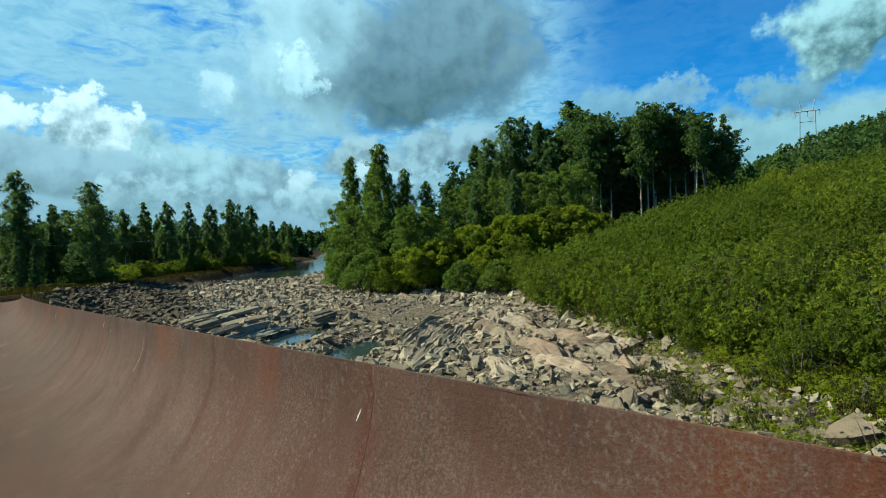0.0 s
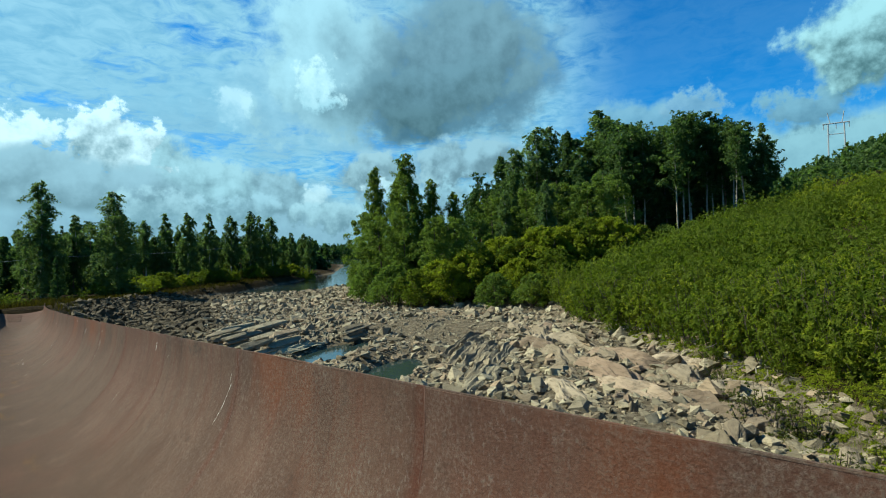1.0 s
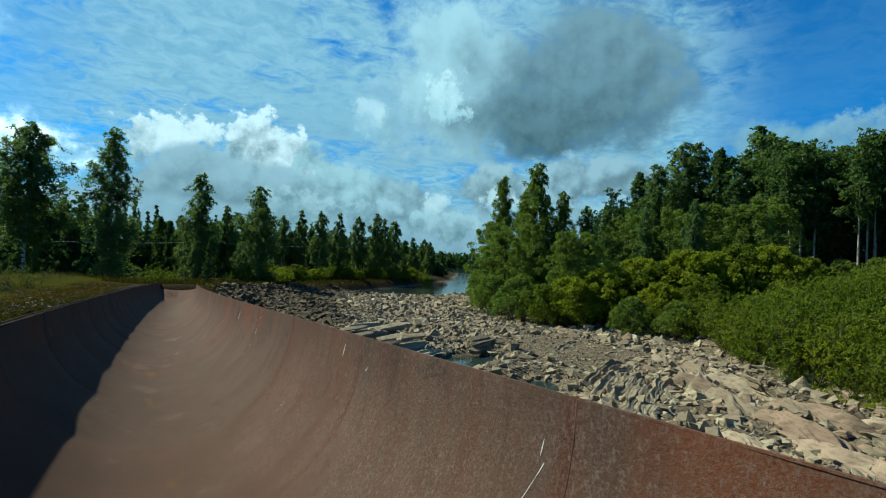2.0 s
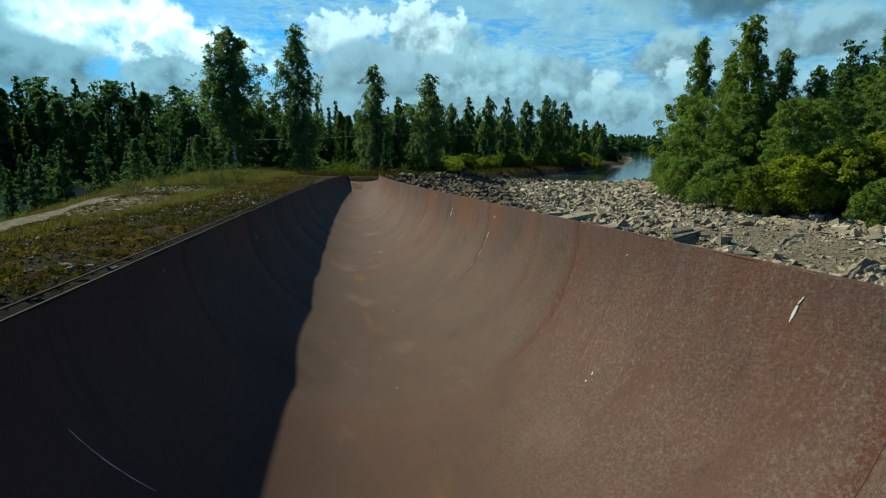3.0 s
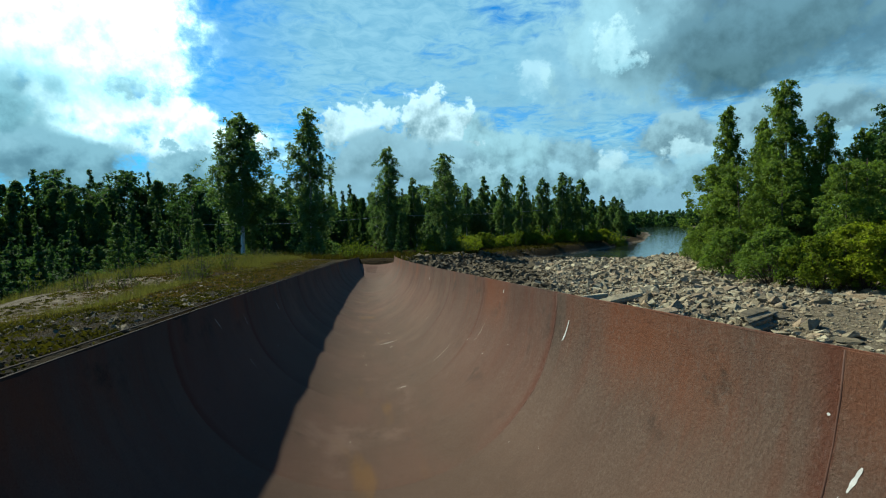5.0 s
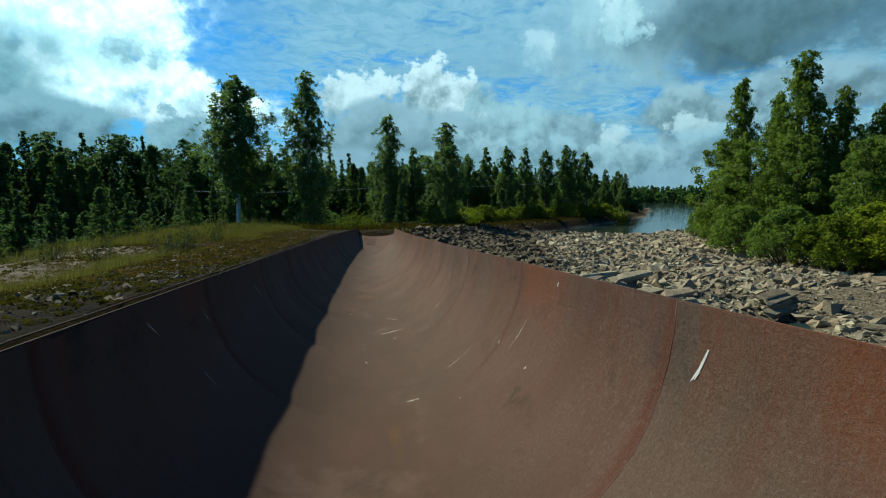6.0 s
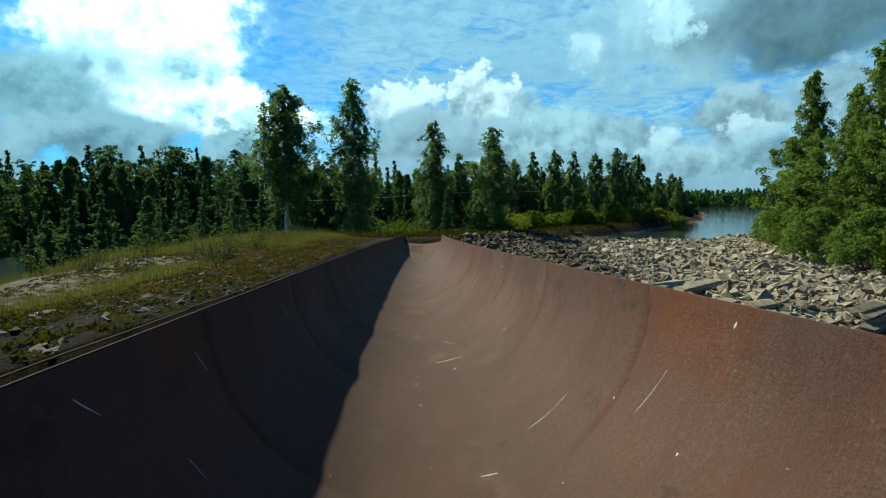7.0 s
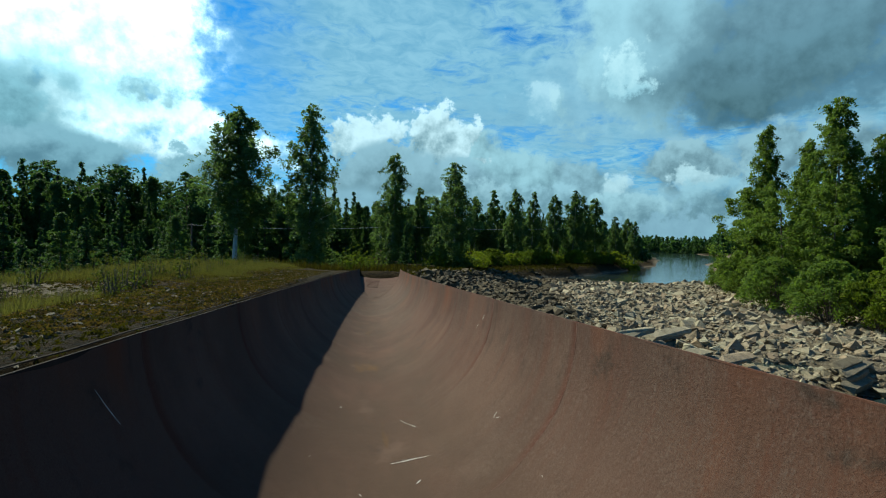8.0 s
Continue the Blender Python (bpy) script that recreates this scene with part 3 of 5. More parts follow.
def build_trough():
    root = tagged(new("steel_trough"), "long rusted half-round steel log chute of welded plates", "log chute")
    rows = [-87 + 177 * i / 28 for i in range(29)]
    count = COUNT
    for p in range(count):
        s0, s1 = FIRST + p * PLATE, FIRST + (p + 1) * PLATE
        cols = [s0 + 0.0005 + (s1 - s0 - 0.001) * i / 12 for i in range(13)]
        off = 0.0
        verts, faces = [], []
        for shell in (0.0, 0.012):
            for s in cols:
                for a in rows:
                    edge = min(s - s0, s1 - s)
                    pinch = -0.002 * math.exp(-((edge / 0.10) ** 2))
                    verts.append(trough_point(s, a, RADIUS + off + shell + dent(s, a) + pinch))
        nr, nc = len(rows), len(cols)
        for k in range(2):
            for i in range(nc - 1):
                for j in range(nr - 1):
                    q = [k * nr * nc + i * nr + j, k * nr * nc + (i + 1) * nr + j, k * nr * nc + (i + 1) * nr + j + 1, k * nr * nc + i * nr + j + 1]
                    faces.append(q if k == 0 else q[::-1])
        # edges of the sheet, on corners of their own so that they stay crisp
        o = nr * nc
        ring = [i * nr for i in range(nc)] + [(nc - 1) * nr + j for j in range(1, nr)] + [i * nr + nr - 1 for i in range(nc - 2, -1, -1)] + [j for j in range(nr - 2, 0, -1)]
        start = len(verts)
        verts += [verts[i] for i in ring] + [verts[o + i] for i in ring]
        m = len(ring)
        faces += [(start + i, start + m + i, start + m + (i + 1) % m, start + (i + 1) % m) for i in range(m)]
        plate = part("plate", mesh_of("plate", verts, faces, RUST, True), root)
        # weld bead over the joint
        if p:
            line = [trough_point(s0, a, RADIUS + 0.002 + dent(s0, a) + 0.001 * noise.noise(Vector((a * 0.6, p, 0)))) for a in rows]
            v, f = tube(line, [(0.003 + 0.003 * abs(math.sin(radians(rows[i])))) * (1 + 0.4 * noise.noise(Vector((i * 1.7, p, 3)))) for i in range(len(line))], 6)
            part("weld_seam", mesh_of("weld_seam", v, f, WELD, True), root)
        # folded rims along both sides
        for side in (-87, 90):
            sgn = 1 if side > 0 else -1
            prof = [(-0.002, -0.02), (-0.002, 0.005), (0.008, 0.005), (0.009, 0.001), (0.009, -0.01), (0.007, -0.02)]
            if sgn > 0:
                prof = [(0.0, -0.001), (0.001, 0.006), (0.012, 0.006), (0.013, 0.004), (0.013, 0.001), (0.012, -0.001)]
            verts, faces = [], []
            for i in range(5):
                s = s0 + (s1 - s0) * i / 4
                wob = 0.003 * (sgn < 0) * noise.noise(Vector((s * 1.3, side, 4)))
                c, a = trough_line(s)
                for u, v in prof:
                    d = sgn * (RADIUS + off + u + dent(s, side))
                    verts.append(c + Vector((math.cos(a) * d, math.sin(a) * d, v + wob - (0.07 if sgn < 0 else 0.0))))
            m = len(prof)
            for i in range(4):
                for k in range(m):
                    q = (i * m + k, i * m + (k + 1) % m, (i + 1) * m + (k + 1) % m, (i + 1) * m + k)
                    faces.append(q if sgn > 0 else q[::-1])
            faces += [tuple(range(m)), tuple(range(4 * m, 5 * m))[::-1]]
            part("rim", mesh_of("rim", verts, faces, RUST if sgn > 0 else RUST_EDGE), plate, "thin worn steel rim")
        # outer edge strip on the bank side
        line = [trough_point(s0 + PLATE * i / 4, -87, RADIUS + 0.075) + Vector((0, 0, 0.012 + 0.012 * noise.noise(Vector((s0 + i, 5, 5))))) for i in range(5)]
        v, f = tube(line, [0.005] * 5, 5)
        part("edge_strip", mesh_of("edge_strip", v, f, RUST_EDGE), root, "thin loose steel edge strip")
    return root


trough = build_trough()


def build_ramp():
    """Sheet that rises and closes the lower end of the trough."""
    s0, s1 = 43.0, FIRST + COUNT * PLATE
    root = tagged(new("end_ramp"), "low rusty ribbed ramp closing the end of the chute", "ramp")

    def bowl(t, u):
        edge = -RADIUS + 0.03 + 0.95 * t ** 1.5
        half = math.sqrt(max(RADIUS ** 2 - edge ** 2, 0.0001)) - 0.01
        c = trough_line(s0 + (s1 - s0) * t)[0]
        return c + Vector((half * u, 0, edge - 0.45 * (edge + RADIUS) * (1 - u * u) * (1 - 0.8 * t)))

    verts, faces = [], []
    n, m = 16, 13
    for i in range(n + 1):
        for k in range(m):
            t, u = i / n, -1 + 2 * k / (m - 1)
            verts.append(bowl(t, u) + Vector((0, 0, 0.02 * noise.noise(Vector((t * 9, u * 2, 1))))))
    for i in range(n):
        for k in range(m - 1):
            a = i * m + k
            faces.append((a, a + 1, a + m + 1, a + m))
    part("slope", mesh_of("slope", verts, faces, RUST, True), root)
    for i in range(7):
        t = 0.50 + 0.05 * i
        v, f = tube([bowl(t, u) + Vector((0, 0, 0.022)) for u in (-0.7, -0.5, -0.3, -0.1, 0.05)], [0.008] * 5, 6)
        part("rib", mesh_of("rib", v, f, RUST), root, "rusty raised rib across the ramp")


build_ramp()

# ---- trees ----
def crown_points(rng, h0, h1, profile, branches, clumps, per, spread, rise, droop):
    """Leaf centres in clumps along limbs; profile(0..1) gives the crown's radius at that share of its height."""
    out, limbs = [], []
    for i in range(branches):
        t = (i + rng.uniform(0, 1)) / branches
        z = h0 + (h1 - h0) * t
        a = i * 2.399 + rng.normal(0, 0.6)
        r = profile(t) * rng.uniform(0.35, 1.3)
        end = np.array([math.cos(a) * r, math.sin(a) * r, z + rise * r - droop * r * r])
        start = np.array([0, 0, z - 0.3 * r])
        limbs.append((start, end))
        n = max(1, int(clumps * (0.10 + 0.90 * r / max(profile(0.35), 0.3))))
        f = np.sqrt(rng.uniform(0.08, 1.0, n))[:, None]
        slack = spread * (0.35 + 0.65 * min(1.0, r / 1.3))
        c = start + (end - start) * f + np.clip(rng.normal(size=(n, 3)), -1.5, 1.5) * slack
        c[:, 2] += rise * 0.2
        way = unit(rng.normal(size=(n * per, 3)) + [0, 0, 0.35])
        p = np.repeat(c, per, 0) + way * rng.uniform(0.35, 1.0, (n * per, 1)) ** 0.5 * np.array([0.36, 0.36, 0.28 + droop]) * (slack / 0.3)
        p[:, 2] -= np.abs(rng.normal(0, droop * 2.5 + 0.01, n * per))
        out.append(np.hstack([p, unit(way + 0.5 * unit(p * [1, 1, 0]))]))
    return np.concatenate(out), limbs


def strands(rng, h0, h1, profile, branches, twigs, per, hang):
    """Leaf centres on twigs that hang from rising limbs."""
    out, limbs = [], []
    for i in range(branches):
        t = (i + rng.uniform(0, 1)) / branches
        z = h0 + (h1 - h0) * t
        a = i * 2.399 + rng.normal(0, 0.5)
        r = profile(t) * rng.choice([0.45, 0.75, 1.0, 1.2, 1.35])
        start = np.array([0, 0, z - 0.55 * r])
        end = np.array([math.cos(a) * r, math.sin(a) * r, z + 0.30 * r])
        limbs.append((start, end))
        k = max(2, int(twigs * (0.12 + 0.88 * r / max(profile(0.35), 0.3))))
        f = rng.uniform(0.25, 1.05, k)[:, None]
        top = start + (end - start) * f + rng.normal(0, 0.16, (k, 3)) * (0.4 + 0.6 * min(1.0, r / 1.2))
        drop = hang * rng.uniform(0.3, 1.2, k) * (0.35 + 0.65 * (1 - t))
        side = unit(top * [1, 1, 0]) * rng.uniform(0.0, 0.35, (k, 1)) + rng.normal(0, 0.12, (k, 3)) * [1, 1, 0]
        g = rng.uniform(0, 1, (k, per, 1))
        p = top[:, None] + side[:, None] * g + rng.normal(0, 0.10, (k, per, 3)) * (0.6 + 0.7 * g) * (0.5 + 0.5 * min(1.0, r / 1.2))
        p[:, :, 2] -= (drop[:, None] * g[:, :, 0])
        way = np.repeat(unit(unit(top * [1, 1, 0]) + rng.normal(0, 0.3, (k, 3)) + [0, 0, 0.35])[:, None], per, 1)
        out.append(np.hstack([p.reshape(-1, 3), way.reshape(-1, 3)]))
    return np.concatenate(out), limbs


def lobes(rng, h0, h1, profile, count, per, radius):
    """Leaf centres on the outsides of rounded heaps that fill a crown."""
    out, limbs = [], []
    for i in range(count):
        t = ((i + rng.uniform(0, 1)) / count) ** 0.9
        a = i * 2.399 + rng.normal(0, 0.5)
        r = profile(t) * rng.choice([0.3, 0.75, 0.95, 1.1])
        heart = np.array([math.cos(a) * r, math.sin(a) * r, h0 + (h1 - h0) * t])
        limbs.append((np.array([0, 0, heart[2] - 0.5 * r]), heart))
        big = radius * rng.uniform(0.6, 1.35) * (0.55 + 0.45 * (1 - t))
        way = unit(rng.normal(size=(per, 3)) + [0, 0, 0.45] + 0.5 * np.array([math.cos(a), math.sin(a), 0]))
        p = heart + way * big * rng.uniform(0.15, 1.5, (per, 1)) ** 0.5 * [1, 1, 0.85]
        out.append(np.hstack([p, way]))
    return np.concatenate(out), limbs


def make_tree(name, rng, tall, h0, profile, branches, clumps, per, spread, rise, size, bark, leaf, trunk_r, droop=0.0, lean=0.3, stretch=1.6, habit=""):
    root = new(name)
    bow = rng.normal(0, lean, 2)
    pts = [(bow[0] * math.sin(1.6 * t), bow[1] * math.sin(1.6 * t), tall * t - 0.4 * (t == 0)) for t in np.linspace(0, 1, 9)]
    rad = [max(trunk_r * (1 - 0.92 * t) * (1.35 if t == 0 else 1), 0.015) for t in np.linspace(0, 1, 9)]
    pieces = [tube(pts, rad, 7)]
    if habit == "hanging":
        c, limbs = strands(rng, h0 * tall, tall, profile, branches, clumps, per, spread)
    elif habit == "heaped":
        c, limbs = lobes(rng, h0 * tall, tall * 0.96, profile, branches, per, spread)
    else:
        c, limbs = crown_points(rng, h0 * tall, tall, profile, branches, clumps, per, spread, rise, droop)
    tz = np.clip(c[:, 2] / tall, 0, 1)
    c[:, 0] += bow[0] * np.sin(1.6 * tz)
    c[:, 1] += bow[1] * np.sin(1.6 * tz)
    for k, (s, e) in enumerate(limbs):
        if k % (8 if branches > 48 else 4) == 0:
            t = min(max(s[2] / tall, 0), 1)
            b = np.array([bow[0] * math.sin(1.6 * t), bow[1] * math.sin(1.6 * t), 0])
            pieces.append(tube([s + b, (s + e) / 2 + b + [0, 0, 0.1], e + b], [0.25 * trunk_r * (1.1 - t), 0.15 * trunk_r, 0.01], 4))
    v, f = join(pieces)
    part("trunk", mesh_of("trunk", v, f, bark, True), root)
    v, f = leaves(c[:, :3], size, rng, stretch, droop=droop * 4, out=c[:, 3:], bias=0.4 if habit == "hanging" else 0.55)
    part("crown", mesh_of("crown", v.tolist(), f.tolist(), leaf), root)
    return root


def birch_profile(width):
    return lambda t: width * 1.45 * (t + 0.10) ** 0.42 * (1 - t) ** 0.72 + 0.06


def spire_profile(width):
    return lambda t: width * (1 - t) ** 0.62 * (0.80 + 0.20 * math.sin(t * 31)) + 0.08


def cone_profile(width):
    return lambda t: width * (1 - t) ** 0.9 * (0.78 + 0.22 * math.sin(t * 46)) + 0.06


def dome_profile(width):
    return lambda t: width * math.sqrt(max(0.0, 1 - (1.7 * t - 0.75) ** 2)) + 0.2


rng = np.random.default_rng(4)


def hanging_birch(h, wd, tall=15, branches=62, twigs=10, per=27, size=0.10, name="birch_tree", leaf=LEAF_BIRCH, thick=0.15, lean=0.3, hang=1.5):
    return make_tree(name, rng, tall, h, birch_profile(wd), branches, twigs, per, hang, 0.7, size, BARK_WHITE, leaf, thick, 0.10, lean, 1.9, "hanging")


BIRCHES = [hanging_birch(0.38, 2.1, branches=84, twigs=14), hanging_birch(0.10, 1.55, branches=86, twigs=12), hanging_birch(0.06, 1.8, branches=92, twigs=13), hanging_birch(0.03, 2.2, branches=100, twigs=14)]
SLIM = [hanging_birch(h, wd, 13, 58, 11, 26, 0.13, thick=0.11, lean=0.5) for h, wd in ((0.22, 1.6), (0.12, 1.45), (0.28, 1.7))]
CLUMP = [hanging_birch(0.03, wd, 15, 110, 17, 26, 0.10, "riverside_birch_tree", LEAF_ALDER, 0.13, 0.4, 1.5) for wd in (1.9, 1.6)]
TALL = [make_tree("bare_stemmed_tree", rng, 15, h, dome_profile(1.6), 46, 8, 12, 0.36, 0.45, 0.20, bark, LEAF_FOREST, 0.13, 0.0, 0.5) for h, bark in ((0.48, BARK_PALE), (0.42, BARK_PALE), (0.54, BARK_PALE))]
SPRUCES = [make_tree("spruce_tree", rng, 14, 0.04, cone_profile(wd), 80, 7, 9, 0.26, -0.22, 0.22, BARK_DARK, NEEDLE, 0.16, 0.05, 0.1) for wd in (2.2, 1.8)]
PINES = [make_tree("pine_tree", rng, 15, h, dome_profile(wd), 46, 7, 11, 0.34, 0.35, 0.25, BARK_PINE, NEEDLE, 0.17, 0.0, 0.3) for h, wd in ((0.30, 2.2), (0.40, 2.0))]
ALDERS = [make_tree("alder_tree", rng, 11, 0.06, dome_profile(wd), 90, 1, 130, 0.70, 0.5, 0.13, BARK_DARK, LEAF_ALDER, 0.12, 0.02, 0.5, 1.5, "heaped") for wd in (2.0, 2.4)]
MIXED = [make_tree("forest_tree", rng, 15, 0.08, spire_profile(2.2), 110, 1, 70, 0.66, 0.5, 0.185, BARK_DARK, LEAF_FOREST, 0.14, 0.03, 0.3, 1.5, "heaped") for _ in range(2)]
BASE = {"birch": 15, "riverside": 15, "bare": 15, "pine": 15, "spruce": 14, "alder": 11, "forest": 15}


def bush_points(rng, tall, wide, stem_count, per, knot=9):
    pieces, pts = [], []
    for i in range(stem_count):
        a, r = rng.uniform(0, 6.283), wide * math.sqrt(rng.uniform(0, 1))
        top = np.array([math.cos(a) * r, math.sin(a) * r, tall * rng.uniform(0.5, 1.08) * (1 - 0.35 * (r / wide) ** 2)])
        foot = np.array([math.cos(a) * r * 0.4, math.sin(a) * r * 0.4, -0.2])
        stem = tube([foot, (foot + top) / 2 + rng.normal(0, 0.08, 3), top], [0.022, 0.014, 0.004], 3)
        if i % 2:
            pieces.append(stem)
        f = rng.uniform(0.15, 1.05, per)[:, None]
        f = np.repeat(f[:max(2, per // knot)], knot, 0)[:per]
        heart = np.repeat(rng.normal(size=(len(f) // knot + 1, 3)), knot, 0)[:len(f)] * np.array([0.22, 0.22, 0.13]) * (0.5 + 0.7 * f)
        way = unit(0.6 * rng.normal(size=(len(f), 3)) + 0.9 * unit(heart) + [0, 0, 0.4] + 0.4 * np.array([math.cos(a), math.sin(a), 0]))
        pts.append(np.hstack([foot + (top - foot) * f + (heart + way * [0.12, 0.12, 0.16]) * tall / 2.6, way]))
    return join(pieces), np.concatenate(pts)


def bush(rng, tall, wide, stem_count, per, size, leaf, name, stretch=2.4):
    root = new(name)
    (v, f), pts = bush_points(rng, tall, wide, stem_count, per)
    part("branchwork", mesh_of("branchwork", v, f, BARK_DARK), root)
    v, f = leaves(pts[:, :3], size, rng, stretch, droop=-1.3 if stretch > 3 else -0.6, out=pts[:, 3:])
    part("foliage", mesh_of("foliage", v.tolist(), f.tolist(), leaf), root)
    return root


def heaped_bush(rng, tall, wide, count, per, size, leaf, name, stretch=1.6):
    """A broad bush of rounded leafy heaps on many stems."""
    root = new(name)
    c, limbs = lobes(rng, 0.12 * tall, tall * 0.9, lambda t: wide * math.sqrt(max(0.05, 1 - t ** 1.7)), count, per, 0.105 * tall)
    v, f = join([tube([(p[0] * 0.25, p[1] * 0.25, -0.2), tuple((p * [0.6, 0.6, 0.55]).tolist()), tuple(p.tolist())], [0.035, 0.022, 0.006], 4) for _, p in limbs[::2]])
    part("branchwork", mesh_of("branchwork", v, f, BARK_DARK), root)
    v, f = leaves(c[:, :3], size, rng, stretch, droop=-0.4, out=c[:, 3:], bias=0.45)
    part("foliage", mesh_of("foliage", v.tolist(), f.tolist(), leaf), root)
    return root


WILLOWS = [bush(rng, 2.6, 1.5, 26, 64, 0.058, leaf, "willow_bush", 3.6) for leaf in (LEAF_WILLOW, LEAF_WILLOW, LEAF_YELLOW)]
SALLOWS = [heaped_bush(rng, 4.6, 2.2, 130, 78, 0.11, leaf, "sallow_bush") for leaf in (LEAF_WILLOW, LEAF_YELLOW, LEAF_ALDER)]
PLACED = set()


def put(kinds, x, y, tall, base, label, category, group, rng=rng, wide=1.0, pick=None):
    src = kinds[rng.integers(len(kinds)) if pick is None else pick]
    s = tall / base
    m = pose(x, y, height(x, y), 0, 0, math.degrees(rng.uniform(0, 6.283))) @ Matrix.Diagonal((s * wide, s * wide, s, 1))
    ob = src if src not in PLACED else copy_thing(src, m)
    PLACED.add(src)
    ob.matrix_basis = m
    return tagged(ob, label, category, group)


def polar(az, d, y0=17.2):
    return d * math.sin(radians(az)), y0 + d * math.cos(radians(az))


# birches on the point: bearing and distance from the lower part of the trough, top elevation
POINT = [
    (-12.6, 62, 12.8, BIRCHES, 0, 1.55), (-5.0, 58, 13.7, BIRCHES, 1, 1.4), (3.6, 82, 9.4, BIRCHES, 2, 1.5), (10.4, 74, 8.6, BIRCHES, 3, 1.6),
    (14.6, 105, 5.7, SLIM, 1, 1.2), (16.8, 98, 5.9, SLIM, 0, 1.2), (18.7, 108, 5.7, SLIM, 1, 1.1), (21.0, 110, 5.3, SLIM, 2, 1.15), (23.0, 112, 5.8, SLIM, 0, 1.2), (12.6, 104, 5.0, SLIM, 2, 1.1), (24.3, 116, 5.2, SLIM, 1, 1.1), (7.0, 90, 5.8, SLIM, 1, 1.2),
    (25.4, 118, 5.0, SLIM, 2, 1.2), (27.6, 126, 3.1, SLIM, 1, 1.2), (29.2, 132, 2.6, SLIM, 0, 1.2), (-11.4, 66, 6.5, SLIM, 0, 0.8), (28.4, 136, 2.9, SLIM, 2, 1.2),
]
for a, d, e, kinds, k, wd in POINT:
    x, y = polar(a, d)
    tall = -0.46 + d * math.tan(radians(e)) - height(x, y)
    put(kinds, x, y, tall, 15 if kinds is BIRCHES else 13, "tall birch with white trunk and loose green crown", "birch tree", "birches on the point", wide=wd, pick=k)
x, y = polar(5.2, 62)
put(SPRUCES, x, y, 5.6, 14, "young green spruce at the end of the chute", "spruce tree", wide=1.3, group="", pick=1)

# dark forest behind them
FOREST_TOP = [(-60, 5.4), (-31, 5.4), (-25, 6.3), (-20, 6.0), (-16, 5.6), (-9, 5.9), (0, 4.9), (8, 4.9), (14, 4.0), (22, 3.6), (28, 2.4)]
rf = np.random.default_rng(11)
for row, (d0, gap, share) in enumerate(((90, 1.8, 0.76), (97, 1.5, 0.92), (104, 1.25, 1.02))):
    a = -62.0
    while a < 28:
        a += gap * rf.uniform(0.6, 1.3)
        d = d0 * rf.uniform(0.95, 1.05) + (max(0, a - 5) * 1.8)
        x, y = polar(a, d)
        e = np.interp(a, [p[0] for p in FOREST_TOP], [p[1] for p in FOREST_TOP]) * rf.uniform(0.70, 1.08) * share
        tall = -0.46 + d * math.tan(radians(e)) - height(x, y)
        kinds, base = ((SPRUCES, 14), (SPRUCES, 14), (MIXED, 15), (MIXED, 15), (PINES, 15))[rf.integers(5)]
        put(kinds, x, y, tall, base, "dark conifer in dense forest edge" if kinds is not MIXED else "dark leafy tree in dense forest edge", "tree", "forest behind the bank", rng=rf, wide=1.25)

# clump and wood on the right bank: bearing and distance from the upper part of the trough, top elevation
WOOD = [
    (32.5, 80, 8.8, CLUMP, 1, 1.0), (36.2, 68, 10.3, CLUMP, 0, 1.15), (34.3, 74, 7.6, CLUMP, 1, 1.0), (38.2, 70, 7.4, CLUMP, 0, 1.0), (41.0, 70, 6.0, CLUMP, 0, 1.1), (31.5, 80, 4.4, ALDERS, 0, 1.2), (33.2, 70, 4.0, ALDERS, 1, 1.2), (35.4, 66, 4.2, ALDERS, 0, 1.1), (40.5, 60, 3.6, ALDERS, 1, 1.2), (38.4, 58, 3.6, ALDERS, 0, 0.9),
    (45.2, 92, 7.6, PINES, 0, 1.0), (48.1, 88, 9.8, MIXED, 0, 1.0), (51.1, 84, 12.2, BIRCHES, 2, 1.6), (53.2, 86, 12.3, BIRCHES, 3, 1.4), (49.6, 80, 10.2, BIRCHES, 2, 1.4), (54.9, 82, 11.8, MIXED, 1, 0.9), (57.4, 84, 13.5, SLIM, 0, 1.9), (59.6, 78, 10.6, BIRCHES, 3, 1.2), (62.0, 80, 11.6, SLIM, 1, 1.6), (60.0, 80, 11.2, PINES, 1, 1.1),
    (66.2, 80, 12.0, SLIM, 2, 1.5), (67.7, 80, 11.5, PINES, 1, 1.1), (69.2, 82, 10.5, PINES, 0, 1.1), (70.8, 82, 10.2, PINES, 1, 1.2), (72.5, 84, 10.2, SLIM, 1, 1.2), (49.0, 74, 8.0, MIXED, 0, 1.0), (56.0, 74, 9.0, MIXED, 1, 1.1), 
    (43.0, 80, 6.0, MIXED, 0, 1.1), (46.6, 72, 5.4, ALDERS, 1, 1.2), (58.5, 70, 7.0, ALDERS, 1, 1.2), (52.0, 63, 6.8, SLIM, 2, 1.0), (47.8, 66, 6.0, SLIM, 0, 0.9), (53.0, 70, 6.6, ALDERS, 0, 1.2), (50.5, 68, 6.0, ALDERS, 1, 1.1), (56.2, 68, 6.4, ALDERS, 0, 1.1),
]
for a, d, e, kinds, k, wd in WOOD:
    x, y = polar(a - (1.6 if a > 44 else 0.0), d, 0.0)
    tall = 0.5 + d * math.tan(radians(e)) - height(x, y)
    base = 13 if kinds is SLIM else BASE[kinds[0].name.split("_")[0]]
    put(kinds, x, y, tall, base, "leafy tree of the wood on the river bank" if kinds is not PINES else "dark pine in the wood on the bank", "tree", "wood on the right bank", wide=wd, pick=k)
